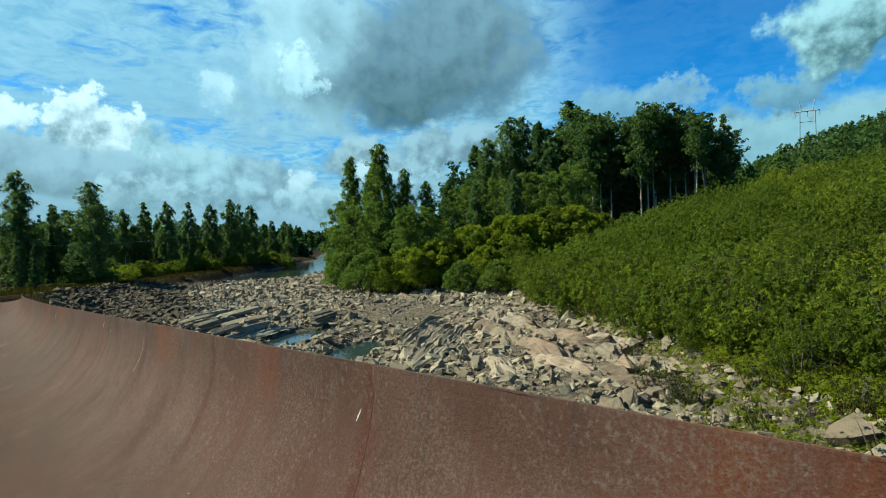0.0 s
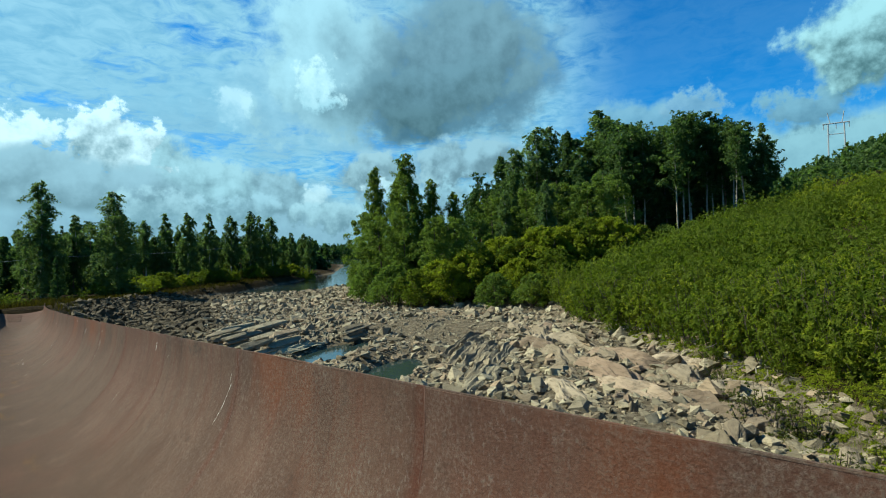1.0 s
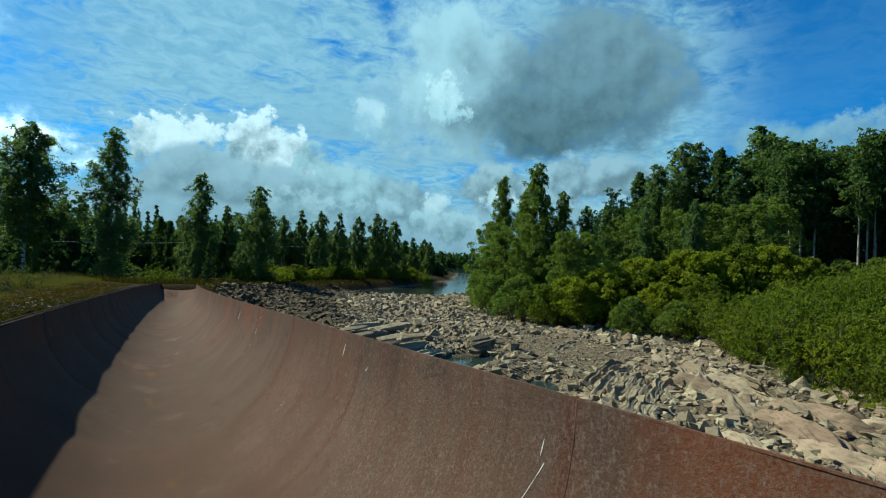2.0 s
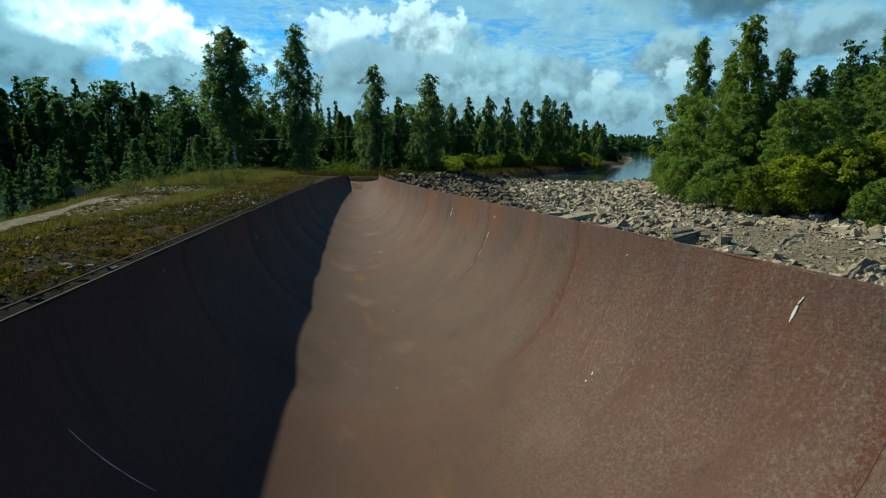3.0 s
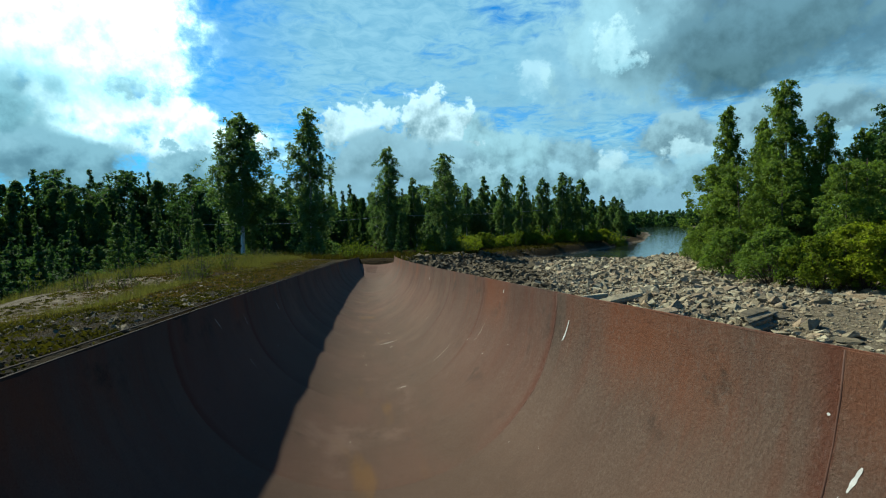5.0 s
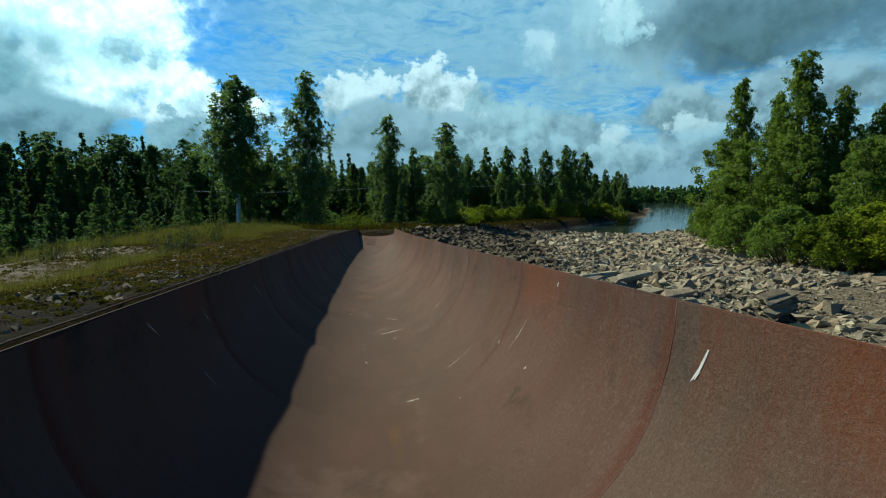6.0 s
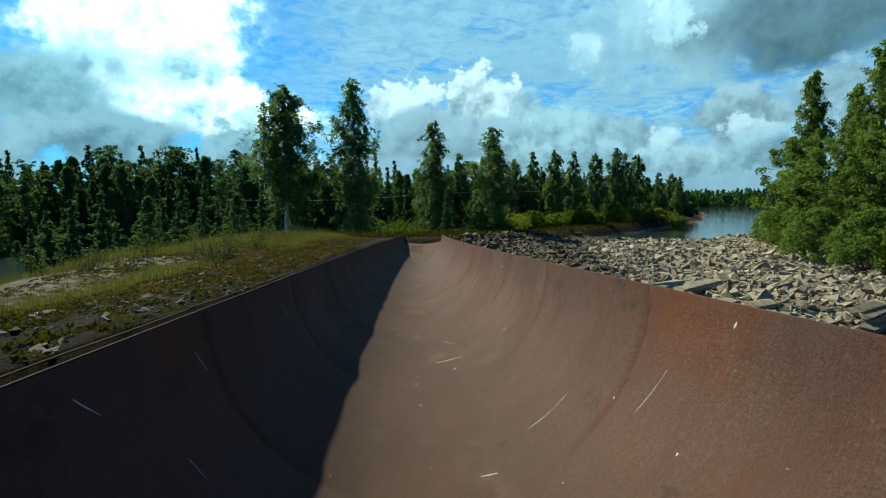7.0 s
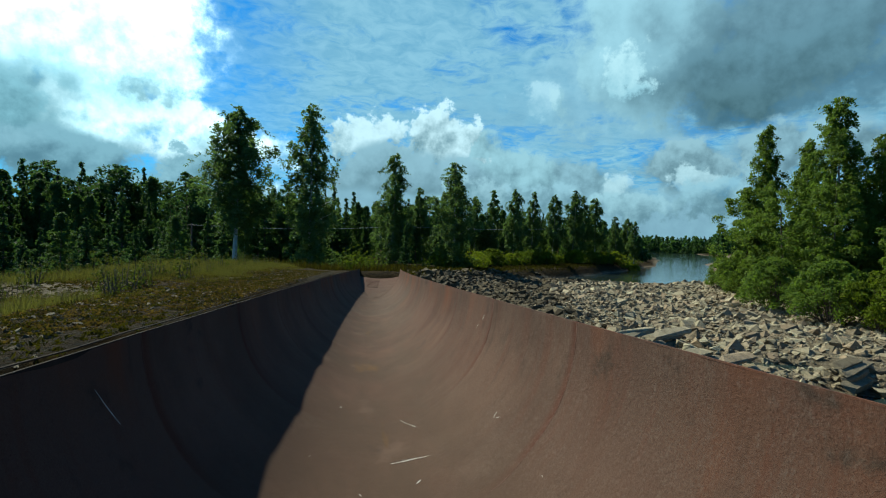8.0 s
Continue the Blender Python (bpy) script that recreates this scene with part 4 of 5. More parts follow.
for i, a in enumerate(np.arange(59.0, 72.6, 0.8)):
    d = rf.uniform(74, 84)
    x, y = polar(a - 2.0 + rf.normal(0, 0.25), d, 0.0)
    e = np.interp(a, [59, 64, 68, 73], [11.4, 11.4, 11.0, 9.8]) * rf.uniform(0.90, 1.04)
    put(TALL, x, y, 0.5 + d * math.tan(radians(e)) - height(x, y), 15, "slender tree with bare pale stem and dark top", "tree", "wood on the right bank", rng=rf, wide=1.0)
for a in np.arange(44.0, 73.5, 0.75):
    d = rf.uniform(94, 112)
    x, y = polar(a - 2.0 + rf.normal(0, 0.4), d, 0.0)
    e = np.interp(a, [44, 50, 57, 66, 73], [5.5, 9.0, 10.5, 10.5, 9.0]) * rf.uniform(0.8, 1.0)
    kinds = (MIXED, PINES, MIXED, SPRUCES)[rf.integers(4)]
    put(kinds, x, y, 0.5 + d * math.tan(radians(e)) - height(x, y), 14 if kinds is SPRUCES else 15, "dark tree deep in the wood", "tree", "wood on the right bank", rng=rf, wide=1.3)

for a in np.arange(56.0, 72.0, 1.1):
    d = rf.uniform(86, 92)
    x, y = polar(a - 2.0 + rf.normal(0, 0.3), d, 0.0)
    put(MIXED, x, y, 0.5 + d * math.tan(radians(rf.uniform(6.8, 8.4))) - height(x, y), 15, "dark leafy tree inside the wood", "tree", "wood on the right bank", rng=rf, wide=1.5)

# sallows along the foot of the wood
for a, d, tall, k in ((41.5, 57, 6.0, 1), (43.5, 58, 5.5, 0), (45.5, 60, 6.5, 1), (47.5, 58, 6.0, 0), (49.5, 58, 7.0, 1), (52, 60, 6.5, 1), (54, 62, 7.0, 0), (56.5, 62, 6.5, 1), (38.8, 55, 5.0, 1), (36.2, 55, 4.2, 0), (34.0, 58, 4.6, 2), (31.6, 64, 4.6, 2), (44.5, 52, 3.5, 2), (48.5, 50, 3.2, 2), (59.5, 64, 4.6, 0), (62, 68, 3.6, 2), (47, 54, 4.4, 1), (51, 54, 4.5, 0), (64.5, 70, 3.0, 2), (67, 70, 2.6, 0)):
    x, y = polar(a, d, 0.0)
    put(SALLOWS, x, y, tall, 4.6, "broad sallow bush with yellow-green leaves", "bush", "sallows below the wood", pick=k, wide=1.1)
# low bushes along the far shore of the point
for i in range(44):
    a = 9 + 21.0 * i / 44
    x, y = polar(a + rf.normal(0, 0.3), 74 + max(0, a - 12) * 2.9 + rf.uniform(-2, 5))
    put(WILLOWS if i % 3 else SALLOWS, x, y, rf.uniform(2.0, 3.4), 2.6 if i % 3 else 4.6, "low green bush on the far shore", "bush", "bushes on the shore", rng=rf, wide=1.35)
for a, d, tall in ((-1.0, 37.6, 1.5), (0.4, 38.4, 1.8), (1.8, 40.0, 1.5), (7.0, 60, 1.6), (-2, 76, 2.0), (0.5, 70, 1.6)):
    x, y = polar(a, d)
    put(WILLOWS, x, y, tall, 2.6, "low green bush on the bank", "bush", "bushes on the bank", rng=rf, wide=1.2, pick=0)

for x, y, tall in ((40.0, 65.5, 3.8), (42.2, 70.0, 4.4), (44.5, 75.0, 4.0)):
    put(SALLOWS, x, y, tall, 4.6, "broad sallow bush beside the river", "bush", "sallows below the wood", pick=2)
# dark undergrowth on the fall behind the bank
for i in range(130):
    a = rf.uniform(-58, -4)
    d = rf.uniform(24, 84)
    x, y = polar(a, d)
    if x > -10.5 or (d > 55 and i % 2):
        continue
    kinds, base = ((SPRUCES, 14), (SPRUCES, 14), (SPRUCES, 14), (MIXED, 15))[rf.integers(4)]
    tall = min(rf.uniform(3.0, 7.0), max(1.5, -0.4 + d * math.tan(radians(rf.uniform(0.2, 2.6))) - height(x, y)))
    put(kinds, x, y, tall, base, "young dark tree on the fall behind the bank", "tree", "undergrowth behind the bank", rng=rf, wide=1.7)

# willow thicket over the slope: the nearest as single bushes, the rest as one
rw = np.random.default_rng(21)
spots = []
for i in range(4200):
    x, y = rw.uniform(16, 100), rw.uniform(-16, 54)
    r = x - np.interp(y, [p[0] for p in RIGHT], [p[1] for p in RIGHT])
    bearing = math.degrees(math.atan2(x, y))
    if r < 2.4 or r > 46 or (y > 40 and r < 6) or math.hypot(x, y) > 105 or bearing < 44:
        continue
    if bearing < 66 and math.hypot(x, y) > 66:
        continue
    if rw.uniform() > (0.9 if r < 14 else 0.55) or lumps(x, y, 3.2, 6.0) < -0.42:
        continue
    spots.append((math.hypot(x, y), x, y, r))
spots.sort()
for d, x, y, r in spots[:270]:
    swell = 0.5 + 0.5 * float(lumps(x, y, 3.2, 6.0))
    tall = rw.uniform(0.8, 1.5) + 2.6 * swell * float(smooth(0.5, 5, r))
    put(WILLOWS, x, y, tall, 2.6, "dense green willow bush on the slope", "bush", "willow thicket on the slope", rng=rw, wide=1.15, pick=2 if rw.uniform() < 0.24 else int(rw.integers(2)))
for i in range(74):
    y = 3.5 + 36 * i / 74 + rw.normal(0, 0.4)
    x = float(np.interp(y, [p[0] for p in RIGHT], [p[1] for p in RIGHT])) + (0.7, 3.2, 1.8)[i % 3] + rw.uniform(0, 1.0) + max(0.0, 9 - y) * 0.6
    put(WILLOWS, x, y, rw.uniform(2.0, 3.6) * float(np.interp(y, [3, 9, 20, 30], [0.6, 0.9, 1.1, 0.9])), 2.6, "tall leafy willow at the edge of the thicket", "bush", "willow thicket on the slope", rng=rw, wide=1.15, pick=2 if i % 5 == 0 else i % 2)
far_pts = []
proto = [bush_points(rw, 2.4, 1.9, 18, 28, 4)[1] for _ in range(4)]
for d, x, y, r in spots[270:]:
    p = proto[rw.integers(4)].copy()
    p[:, :3] = p[:, :3] * (rw.uniform(0.5, 0.8) + 0.9 * (0.5 + 0.5 * float(lumps(x, y, 3.2, 6.0)))) + np.array([x, y, height(x, y)])
    far_pts.append(p)
far_pts = np.concatenate(far_pts)
pale = lumps(far_pts[:, 0], far_pts[:, 1], 4.5, 3.0) + 0.4 * lumps(far_pts[:, 0], far_pts[:, 1], 1.2, 8.0) > 0.38
for chosen, leaf, words in ((~pale, LEAF_WILLOW, "dense green willow thicket covering the upper slope"), (pale, LEAF_YELLOW, "yellow-green willow scrub among the thicket")):
    v, f = leaves(far_pts[chosen, :3], 0.10, rw, 3.2, droop=-1.6, out=far_pts[chosen, 3:])
    tagged(new("willow_thicket", mesh_of("willow_thicket", v.tolist(), f.tolist(), leaf)), words, "thicket", kind="stuff")

# wooded hill and far shore
def far_wood(name, label, spots, leaf, size, n, rng):
    """Spots: x, y, height. Tapered heaps of sprays, one for each far tree."""
    pts = []
    for x, y, tall, fat in spots:
        t = rng.uniform(0, 1, n) ** 1.3
        r = fat * (1 - t) ** 0.7 * np.sqrt(rng.uniform(0, 1, n))
        a = rng.uniform(0, 6.283, n)
        pts.append(np.stack([x + r * np.cos(a), y + r * np.sin(a), height(x, y) + t * tall], 1))
    v, f = leaves(np.concatenate(pts), size, rng, 1.5)
    tagged(new(name, mesh_of(name, v.tolist(), f.tolist(), leaf)), label, "far woods", kind="stuff")


spots = []
for i in range(900):
    a, d = rf.uniform(68, 96), rf.uniform(105, 240)
    x, y = polar(a, d, 0.0)
    spots.append((x, y, rf.uniform(2.0, 6.0), rf.uniform(1.6, 3.2)))
far_wood("hillside_bushes", "bushes and young trees over the far hillside", spots, LEAF_FOREST, 0.48, 90, rf)
spots = []
for i in range(1500):
    a, d = rf.uniform(8, 44), rf.uniform(470, 640)
    x, y = polar(a, d)
    if x > np.interp(y, [p[0] for p in SHORE], [p[1] for p in SHORE]) and x < np.interp(y, [p[0] for p in RIGHT], [p[1] for p in RIGHT]) and d < 560:
        continue
    spots.append((x, y, rf.uniform(12, 19), rf.uniform(3.0, 5.5)))
far_wood("far_forest", "dark forest on the far river shore", spots, NEEDLE, 1.9, 60, rf)
spots = []
for i in range(420):
    a = rf.uniform(-66, 30)
    d = rf.uniform(118, 135) + max(0, a - 5) * 1.8
    x, y = polar(a, d)
    spots.append((x, y, rf.uniform(7, 12) * (1 - 0.02 * max(0, a - 5)), rf.uniform(2.5, 3.6)))
far_wood("forest_depth", "dark depth of the forest behind its edge", spots, NEEDLE, 1.0, 130, rf)

# ---- rocks ----
def hull(rng, n, box, power=1.0):
    """An angular block: the hull of random points in a box."""
    bm = bmesh.new()
    for _ in range(n):
        p = rng.uniform(-1, 1, 3)
        p = np.sign(p) * np.abs(p) ** power
        bm.verts.new((p[0] * box[0], p[1] * box[1], p[2] * box[2]))
    res = bmesh.ops.convex_hull(bm, input=bm.verts)
    bmesh.ops.delete(bm, geom=list({g for g in res["geom_interior"] + res["geom_unused"] if isinstance(g, bmesh.types.BMVert)}), context="VERTS")
    bm.verts.ensure_lookup_table()
    v = [tuple(q.co) for q in bm.verts]
    index = {q: i for i, q in enumerate(bm.verts)}
    f = [tuple(index[q] for q in face.verts) for face in bm.faces]
    bm.free()
    return np.array(v), f


rr = np.random.default_rng(33)
BLOCKS = [hull(rr, 26, (1.0, rr.uniform(0.55, 0.85), rr.uniform(0.35, 0.6)), 0.75) for _ in range(10)]
CHIPS = [hull(rr, 11, (1.0, rr.uniform(0.6, 0.9), rr.uniform(0.40, 0.70)), 0.7) for _ in range(10)]


def worn_block(name, v, f, mat, seed):
    """A block with chipped edges and uneven faces."""
    bm = bmesh.new()
    qs = [bm.verts.new(tuple(p)) for p in v]
    for face in f:
        bm.faces.new([qs[i] for i in face])
    bmesh.ops.dissolve_limit(bm, angle_limit=0.30, verts=bm.verts, edges=bm.edges)
    bmesh.ops.bevel(bm, geom=list(bm.edges), offset=0.07, segments=1, affect="EDGES", clamp_overlap=True)
    bmesh.ops.triangulate(bm, faces=bm.faces)
    bmesh.ops.subdivide_edges(bm, edges=[e for e in bm.edges if e.calc_length() > 0.30], cuts=1)
    for q in bm.verts:
        q.co += q.co.normalized() * (0.09 * noise.noise(q.co * 2.2 + Vector((seed, 0, 0))) + 0.05 * noise.noise(q.co * 6 + Vector((0, seed, 0))))
    me = bpy.data.meshes.new(name)
    bm.to_mesh(me)
    bm.free()
    me.materials.append(mat)
    return me


BLOCK_MESH = [worn_block("river_rock", v, f, ROCK if i % 3 else ROCK_PALE, 3.7 * i) for i, (v, f) in enumerate(BLOCKS)]


def turned(rng, dip=0.35):
    e = Euler((rng.normal(0, dip), rng.normal(0, dip), rng.uniform(0, 6.283)))
    return e


def in_bed(x, y):
    xs = np.interp(y, [p[0] for p in SHORE], [p[1] for p in SHORE])
    xr = np.interp(y, [p[0] for p in RIGHT], [p[1] for p in RIGHT])
    return x - xs > (3.5 if y < 54 else 0.8) and x - xr < 1.2 and y - 0.45 * max(x - 35, 0) - 1.2 * max(35 - x, 0) < 81


def in_pool(x, y):
    for px, py, a, b, turn in POOLS:
        c, s = math.cos(turn), math.sin(turn)
        u, v = ((x - px) * c + (y - py) * s) / a, (-(x - px) * s + (y - py) * c) / b
        if u * u + v * v < 0.8:
            return True
    return False


# single boulders nearest to the trough
near = 0
while near < 210:
    x, y = rr.uniform(8, 33), rr.uniform(3, 44)
    if not in_bed(x, y) or in_pool(x, y) or (20 < x < 27 and 27 < y < 37) or (14 < x < 23 and abs((y - 21) - 0.65 * (x - 18.5)) < 3.2):
        continue
    s = float(np.clip(rr.lognormal(-1.6, 0.5), 0.12, 0.5))
    ob = new("river_rock", BLOCK_MESH[rr.integers(10)])
    ob.matrix_basis = Matrix.LocRotScale((x, y, height(x, y) + 0.08 * s), turned(rr, 0.3), (s, s, s * 0.75))
    tagged(ob, "angular grey-brown boulder in the dry river bed", "rock", "boulders of the river bed")
    near += 1

# broken blocks heaped along the foot of the willow slope
heap = 0
while heap < 118:
    y = rr.uniform(5, 30)
    x = np.interp(y, [p[0] for p in RIGHT], [p[1] for p in RIGHT]) - rr.uniform(0.2, 7.5)
    if in_pool(x, y):
        continue
    s = float(np.clip(rr.lognormal(-1.15, 0.4), 0.16, 0.65))
    ob = new("river_rock", BLOCK_MESH[rr.integers(10)])
    ob.matrix_basis = Matrix.LocRotScale((x, y, height(x, y) + 0.10 * s), turned(rr, 0.45), (s, s, s * 0.9))
    tagged(ob, "angular pinkish-tan block of broken bedrock", "rock", "broken blocks below the slope")
    heap += 1

# all the smaller stones
def scatter(rng, spots, sizes, lift, dip):
    """Broken stones at the spots, as one list of corners and faces."""
    z = land(spots[:, 0], spots[:, 1])[0]
    verts, faces, base = [], [], 0
    for (x, y), h, s in zip(spots, z, sizes):
        v, f = CHIPS[rng.integers(10)]
        m = np.array(turned(rng, dip).to_matrix()) * s
        verts.append(v @ m.T * [1, 1, 0.9] + np.array([x, y, h + lift * s]))
        faces += [tuple(i + base for i in face) for face in f]
        base += len(v)
    return np.concatenate(verts).tolist(), faces


made = []
while len(made) < 30000:
    y = -2 + 102 * rr.uniform(0, 1) ** 1.15
    x = rr.uniform(4, 66)
    if in_bed(x, y) and not in_pool(x, y):
        made.append((x, y))
made = np.array(made)
gravel = (made[:, 0] > 21) & (made[:, 0] < 29) & (made[:, 1] > 27) & (made[:, 1] < 38)
sizes = np.clip(rr.lognormal(-2.28, 0.6, len(made)) * (1 + 0.010 * made[:, 1]), 0.05, 0.6) * np.where(gravel, 0.4, 1.0)
# stones by the near shore, with the tree shade put into their colour
shaded = made[:, 0] - np.interp(made[:, 1], [p[0] for p in SHORE], [p[1] for p in SHORE]) + rr.normal(0, 1.5, len(made)) < np.interp(made[:, 1], [26, 36, 44, 60, 90], [2.5, 7.5, 12.5, 15.0, 12.0])
tagged(new("bed_stones", mesh_of("bed_stones", *scatter(rr, made[~shaded], sizes[~shaded], 0.10, 0.45), ROCK)), "loose broken stones covering the dry river bed", "stones", kind="stuff")
tagged(new("shore_stones", mesh_of("shore_stones", *scatter(rr, made[shaded], sizes[shaded], 0.10, 0.35), ROCK_SHADED)), "stones along the near shore, coloured darker for shade", "stones", kind="stuff")


def ledge(x, y, long, turn, dip, layers, tilt=0.0):
    """Tilted layered bedrock: slabs stacked with their edges set back."""
    root = tagged(new("rock_ledge"), "tilted layered bedrock ledge beside the pools", "rock ledge", "bedrock ledges")
    for k in range(2 * layers):
        v, f = hull(rr, 30, (long * rr.uniform(0.5, 1.0), 0.30 * rr.uniform(0.6, 1.3), 0.10 * rr.uniform(0.7, 1.5)), 0.62)
        v = v + np.array([rr.normal(0, 0.35 * long), 0.24 * (k - layers), 0.13 * k + rr.normal(0, 0.05)])
        part("slab", mesh_of("slab", v, f, ROCK), root)
    root.matrix_basis = pose(x, y, height(x, y) + 0.15, dip, tilt, turn)


for x, y, long, turn, dip, layers in ((12.6, 33.0, 2.6, 30, 22, 3), (12.0, 38.5, 2.4, 32, 20, 3), (15.5, 41.0, 2.4, 30, 18, 2), (19.5, 34.5, 2.0, 28, 20, 2), (10.8, 35.8, 2.0, 34, 20, 2), (13.4, 36.2, 2.0, 32, 18, 2), (24.8, 19.2, 1.8, 60, 40, 2)):
    ledge(x, y, long, turn, dip, layers)


def hump(x, y, size, flat, turn, mat, label):
    """A block of bedrock with broken flat faces, worn at the edges."""
    bm = bmesh.new()
    bmesh.ops.create_icosphere(bm, subdivisions=4, radius=1.0)
    cuts = [(Vector(rr.normal(size=3)).normalized(), rr.uniform(0.55, 0.85)) for _ in range(22)]
    for q in bm.verts:
        p = q.co.copy()
        for side, reach in cuts:
            over = p.dot(side) - reach
            if over > 0:
                p = p - side * over * 0.94
        p = p * (1 + 0.10 * noise.noise(p * 2.6 + Vector((x, y, 0))) + 0.06 * noise.noise(Vector((p.x * 3, p.y * 9, p.z * 9)) + Vector((y, x, 4))))
        step = 0.16 * noise.noise(Vector((p.x * 1.3, p.y * 5.0 + 2.0 * p.z, x)))
        p.z += round(step / 0.05) * 0.05
        q.co = p
    me = bpy.data.meshes.new("bedrock_hump")
    bm.to_mesh(me)
    bm.free()
    me.materials.append(mat)
    ob = new("bedrock_hump", me)
    ob.matrix_basis = pose(x, y, height(x, y) - 0.15, 0, 0, turn) @ Matrix.Diagonal((size, size * 0.6, size * flat, 1))
    tagged(ob, label, "bedrock", "bedrock humps")


for x, y, s, flat, turn in ((24.5, 22.0, 1.5, 0.5, 60), (22.8, 16.5, 1.6, 0.45, 80), (21.6, 12.0, 1.5, 0.5, 70), (19.4, 10.4, 1.4, 0.42, 85), (28.5, 24.5, 1.5, 0.45, 50), (19.6, 36.5, 1.3, 0.6, 35)):
    hump(x, y, s, flat, turn - 25, ROCK_PALE, "pale ice-worn bedrock hump in the river bed")


def bedrock_rib(x, y, long, wide, high, turn, tip, mat, label):
    """A tilted rib of bedrock: a smooth dip slope on one side, broken steps on the other."""
    nu, nv = 44, 22
    verts, faces = [], []
    k = rr.uniform(0, 50)
    for i in range(nu):
        u = -1 + 2 * i / (nu - 1)
        for j in range(nv):
            v = -1 + 2 * j / (nv - 1)
            crest = 0.30 + 0.28 * noise.noise(Vector((u * 2.2, k, 0)))
            rise = (v + 1) / (crest + 1) if v < crest else max(0.0, 1 - (v - crest) / (0.85 - crest))
            if v >= crest:
                rise = (math.floor(rise * 3.5) + min(1.0, 3.2 * (rise * 3.5 % 1.0))) / 4.2
            ends = max(0.0, 1 - abs(u + 0.25 * noise.noise(Vector((v * 3, k, 5)))) ** 3.5)
            h = high * ends * rise * (0.85 + 0.25 * noise.noise(Vector((u * 2.0, v * 0.8, k))))
            h += (0.14 * noise.noise(Vector((u * long * 0.3, v * wide * 3.4, k + 9))) + 0.10 * abs(noise.noise(Vector((u * long * 0.4, v * wide * 6.5, k + 4))))) * ends + 0.05 * noise.noise(Vector((u * long * 2.2, v * wide * 3.5, k + 3)))
            side = wide * v * (0.75 + 0.4 * noise.noise(Vector((u * 2.5, k, 8)))) + 0.18 * wide * noise.noise(Vector((u * long * 0.9, k, 1)))
            verts.append((long * u * (1 + 0.2 * noise.noise(Vector((v * 2.5, k, 2)))), side, h - 0.12 * high - 0.25 * (1 - ends)))
    for i in range(nu - 1):
        for j in range(nv - 1):
            a = i * nv + j
            faces.append((a, a + nv, a + nv + 1, a + 1))
    ob = new("bedrock_rib", mesh_of("bedrock_rib", verts, faces, mat))
    ob.matrix_basis = pose(x, y, height(x, y), 0, tip, turn)
    tagged(ob, label, "bedrock", "bedrock ribs")


for x, y, long, wide, high, turn in ((15.6, 18.0, 3.6, 0.75, 0.7, 33), (17.2, 19.6, 4.6, 0.7, 0.85, 33), (18.2, 21.2, 5.2, 0.7, 0.95, 34), (19.0, 22.8, 5.0, 0.7, 0.95, 33), (20.6, 24.8, 4.4, 0.65, 0.9, 32), (20.4, 21.0, 3.4, 0.7, 0.95, 36), (22.8, 26.2, 3.2, 0.7, 0.9, 32), (13.0, 32.6, 3.6, 0.6, 0.5, 24), (11.4, 35.4, 3.2, 0.6, 0.45, 22), (14.6, 29.6, 2.6, 0.6, 0.5, 28), (25.4, 33.0, 2.4, 0.7, 0.6, 30)):
    bedrock_rib(x, y, long, wide * 1.15, high * 0.55, turn, -3, ROCK, "long brown tilted rib of layered bedrock")
for x, y, long, wide, high, turn in ((23.4, 21.0, 2.4, 1.3, 1.0, 62), (25.6, 20.6, 2.2, 1.2, 0.9, 75), (21.6, 18.2, 2.2, 1.2, 0.9, 58), (23.2, 15.6, 2.4, 1.4, 1.0, 84), (20.4, 15.0, 2.0, 1.2, 0.8, 66), (24.2, 13.2, 2.0, 1.2, 0.8, 100), (19.0, 12.6, 2.0, 1.2, 0.7, 80), (21.2, 9.6, 2.2, 1.4, 0.8, 96), (18.6, 8.6, 2.0, 1.2, 0.6, 88), (26.8, 23.6, 2.0, 1.1, 0.8, 55), (28.0, 27.0, 2.2, 1.1, 0.7, 50), (17.0, 14.6, 1.8, 1.0, 0.6, 60)):
    bedrock_rib(x, y, long, wide, high * 0.8, turn, 0, ROCK_PALE, "pale pinkish ice-worn ridge of bedrock")

# ---- bank beside the trough ----
def tufts(name, label, spots, mat, rng, blades, tall, wide):
    spots = np.array(spots)
    z = land(spots[:, 0], spots[:, 1])[0]
    c = np.repeat(np.column_stack([spots[:, :2], z - 0.02]), blades, 0)
    s = np.repeat(spots[:, 2], blades)
    n = len(c)
    a = rng.uniform(0, 6.283, n)
    lean = rng.uniform(0.1, 0.6, n) * tall * s
    foot = c + np.column_stack([rng.normal(0, 0.09, n) * s, rng.normal(0, 0.09, n) * s, 0 * s])
    tip = foot + np.column_stack([np.cos(a) * lean, np.sin(a) * lean, tall * s * rng.uniform(0.6, 1.1, n)])
    side = np.column_stack([-np.sin(a), np.cos(a), 0 * a]) * wide
    v = np.stack([foot - side, foot + side, tip], 1).reshape(-1, 3)
    f = np.arange(len(v)).reshape(-1, 3)
    tagged(new(name, mesh_of(name, v.tolist(), f.tolist(), mat)), label, "grass", kind="stuff")


def on_bank(rng, n, x0, x1, y0, y1, seed, lo):
    p = np.column_stack([rng.uniform(x0, x1, 8 * n), rng.uniform(y0, y1, 8 * n), rng.uniform(0.5, 1.2, 8 * n)])
    return p[lumps(p[:, 0], p[:, 1], 2.4, seed) > lo][:n]


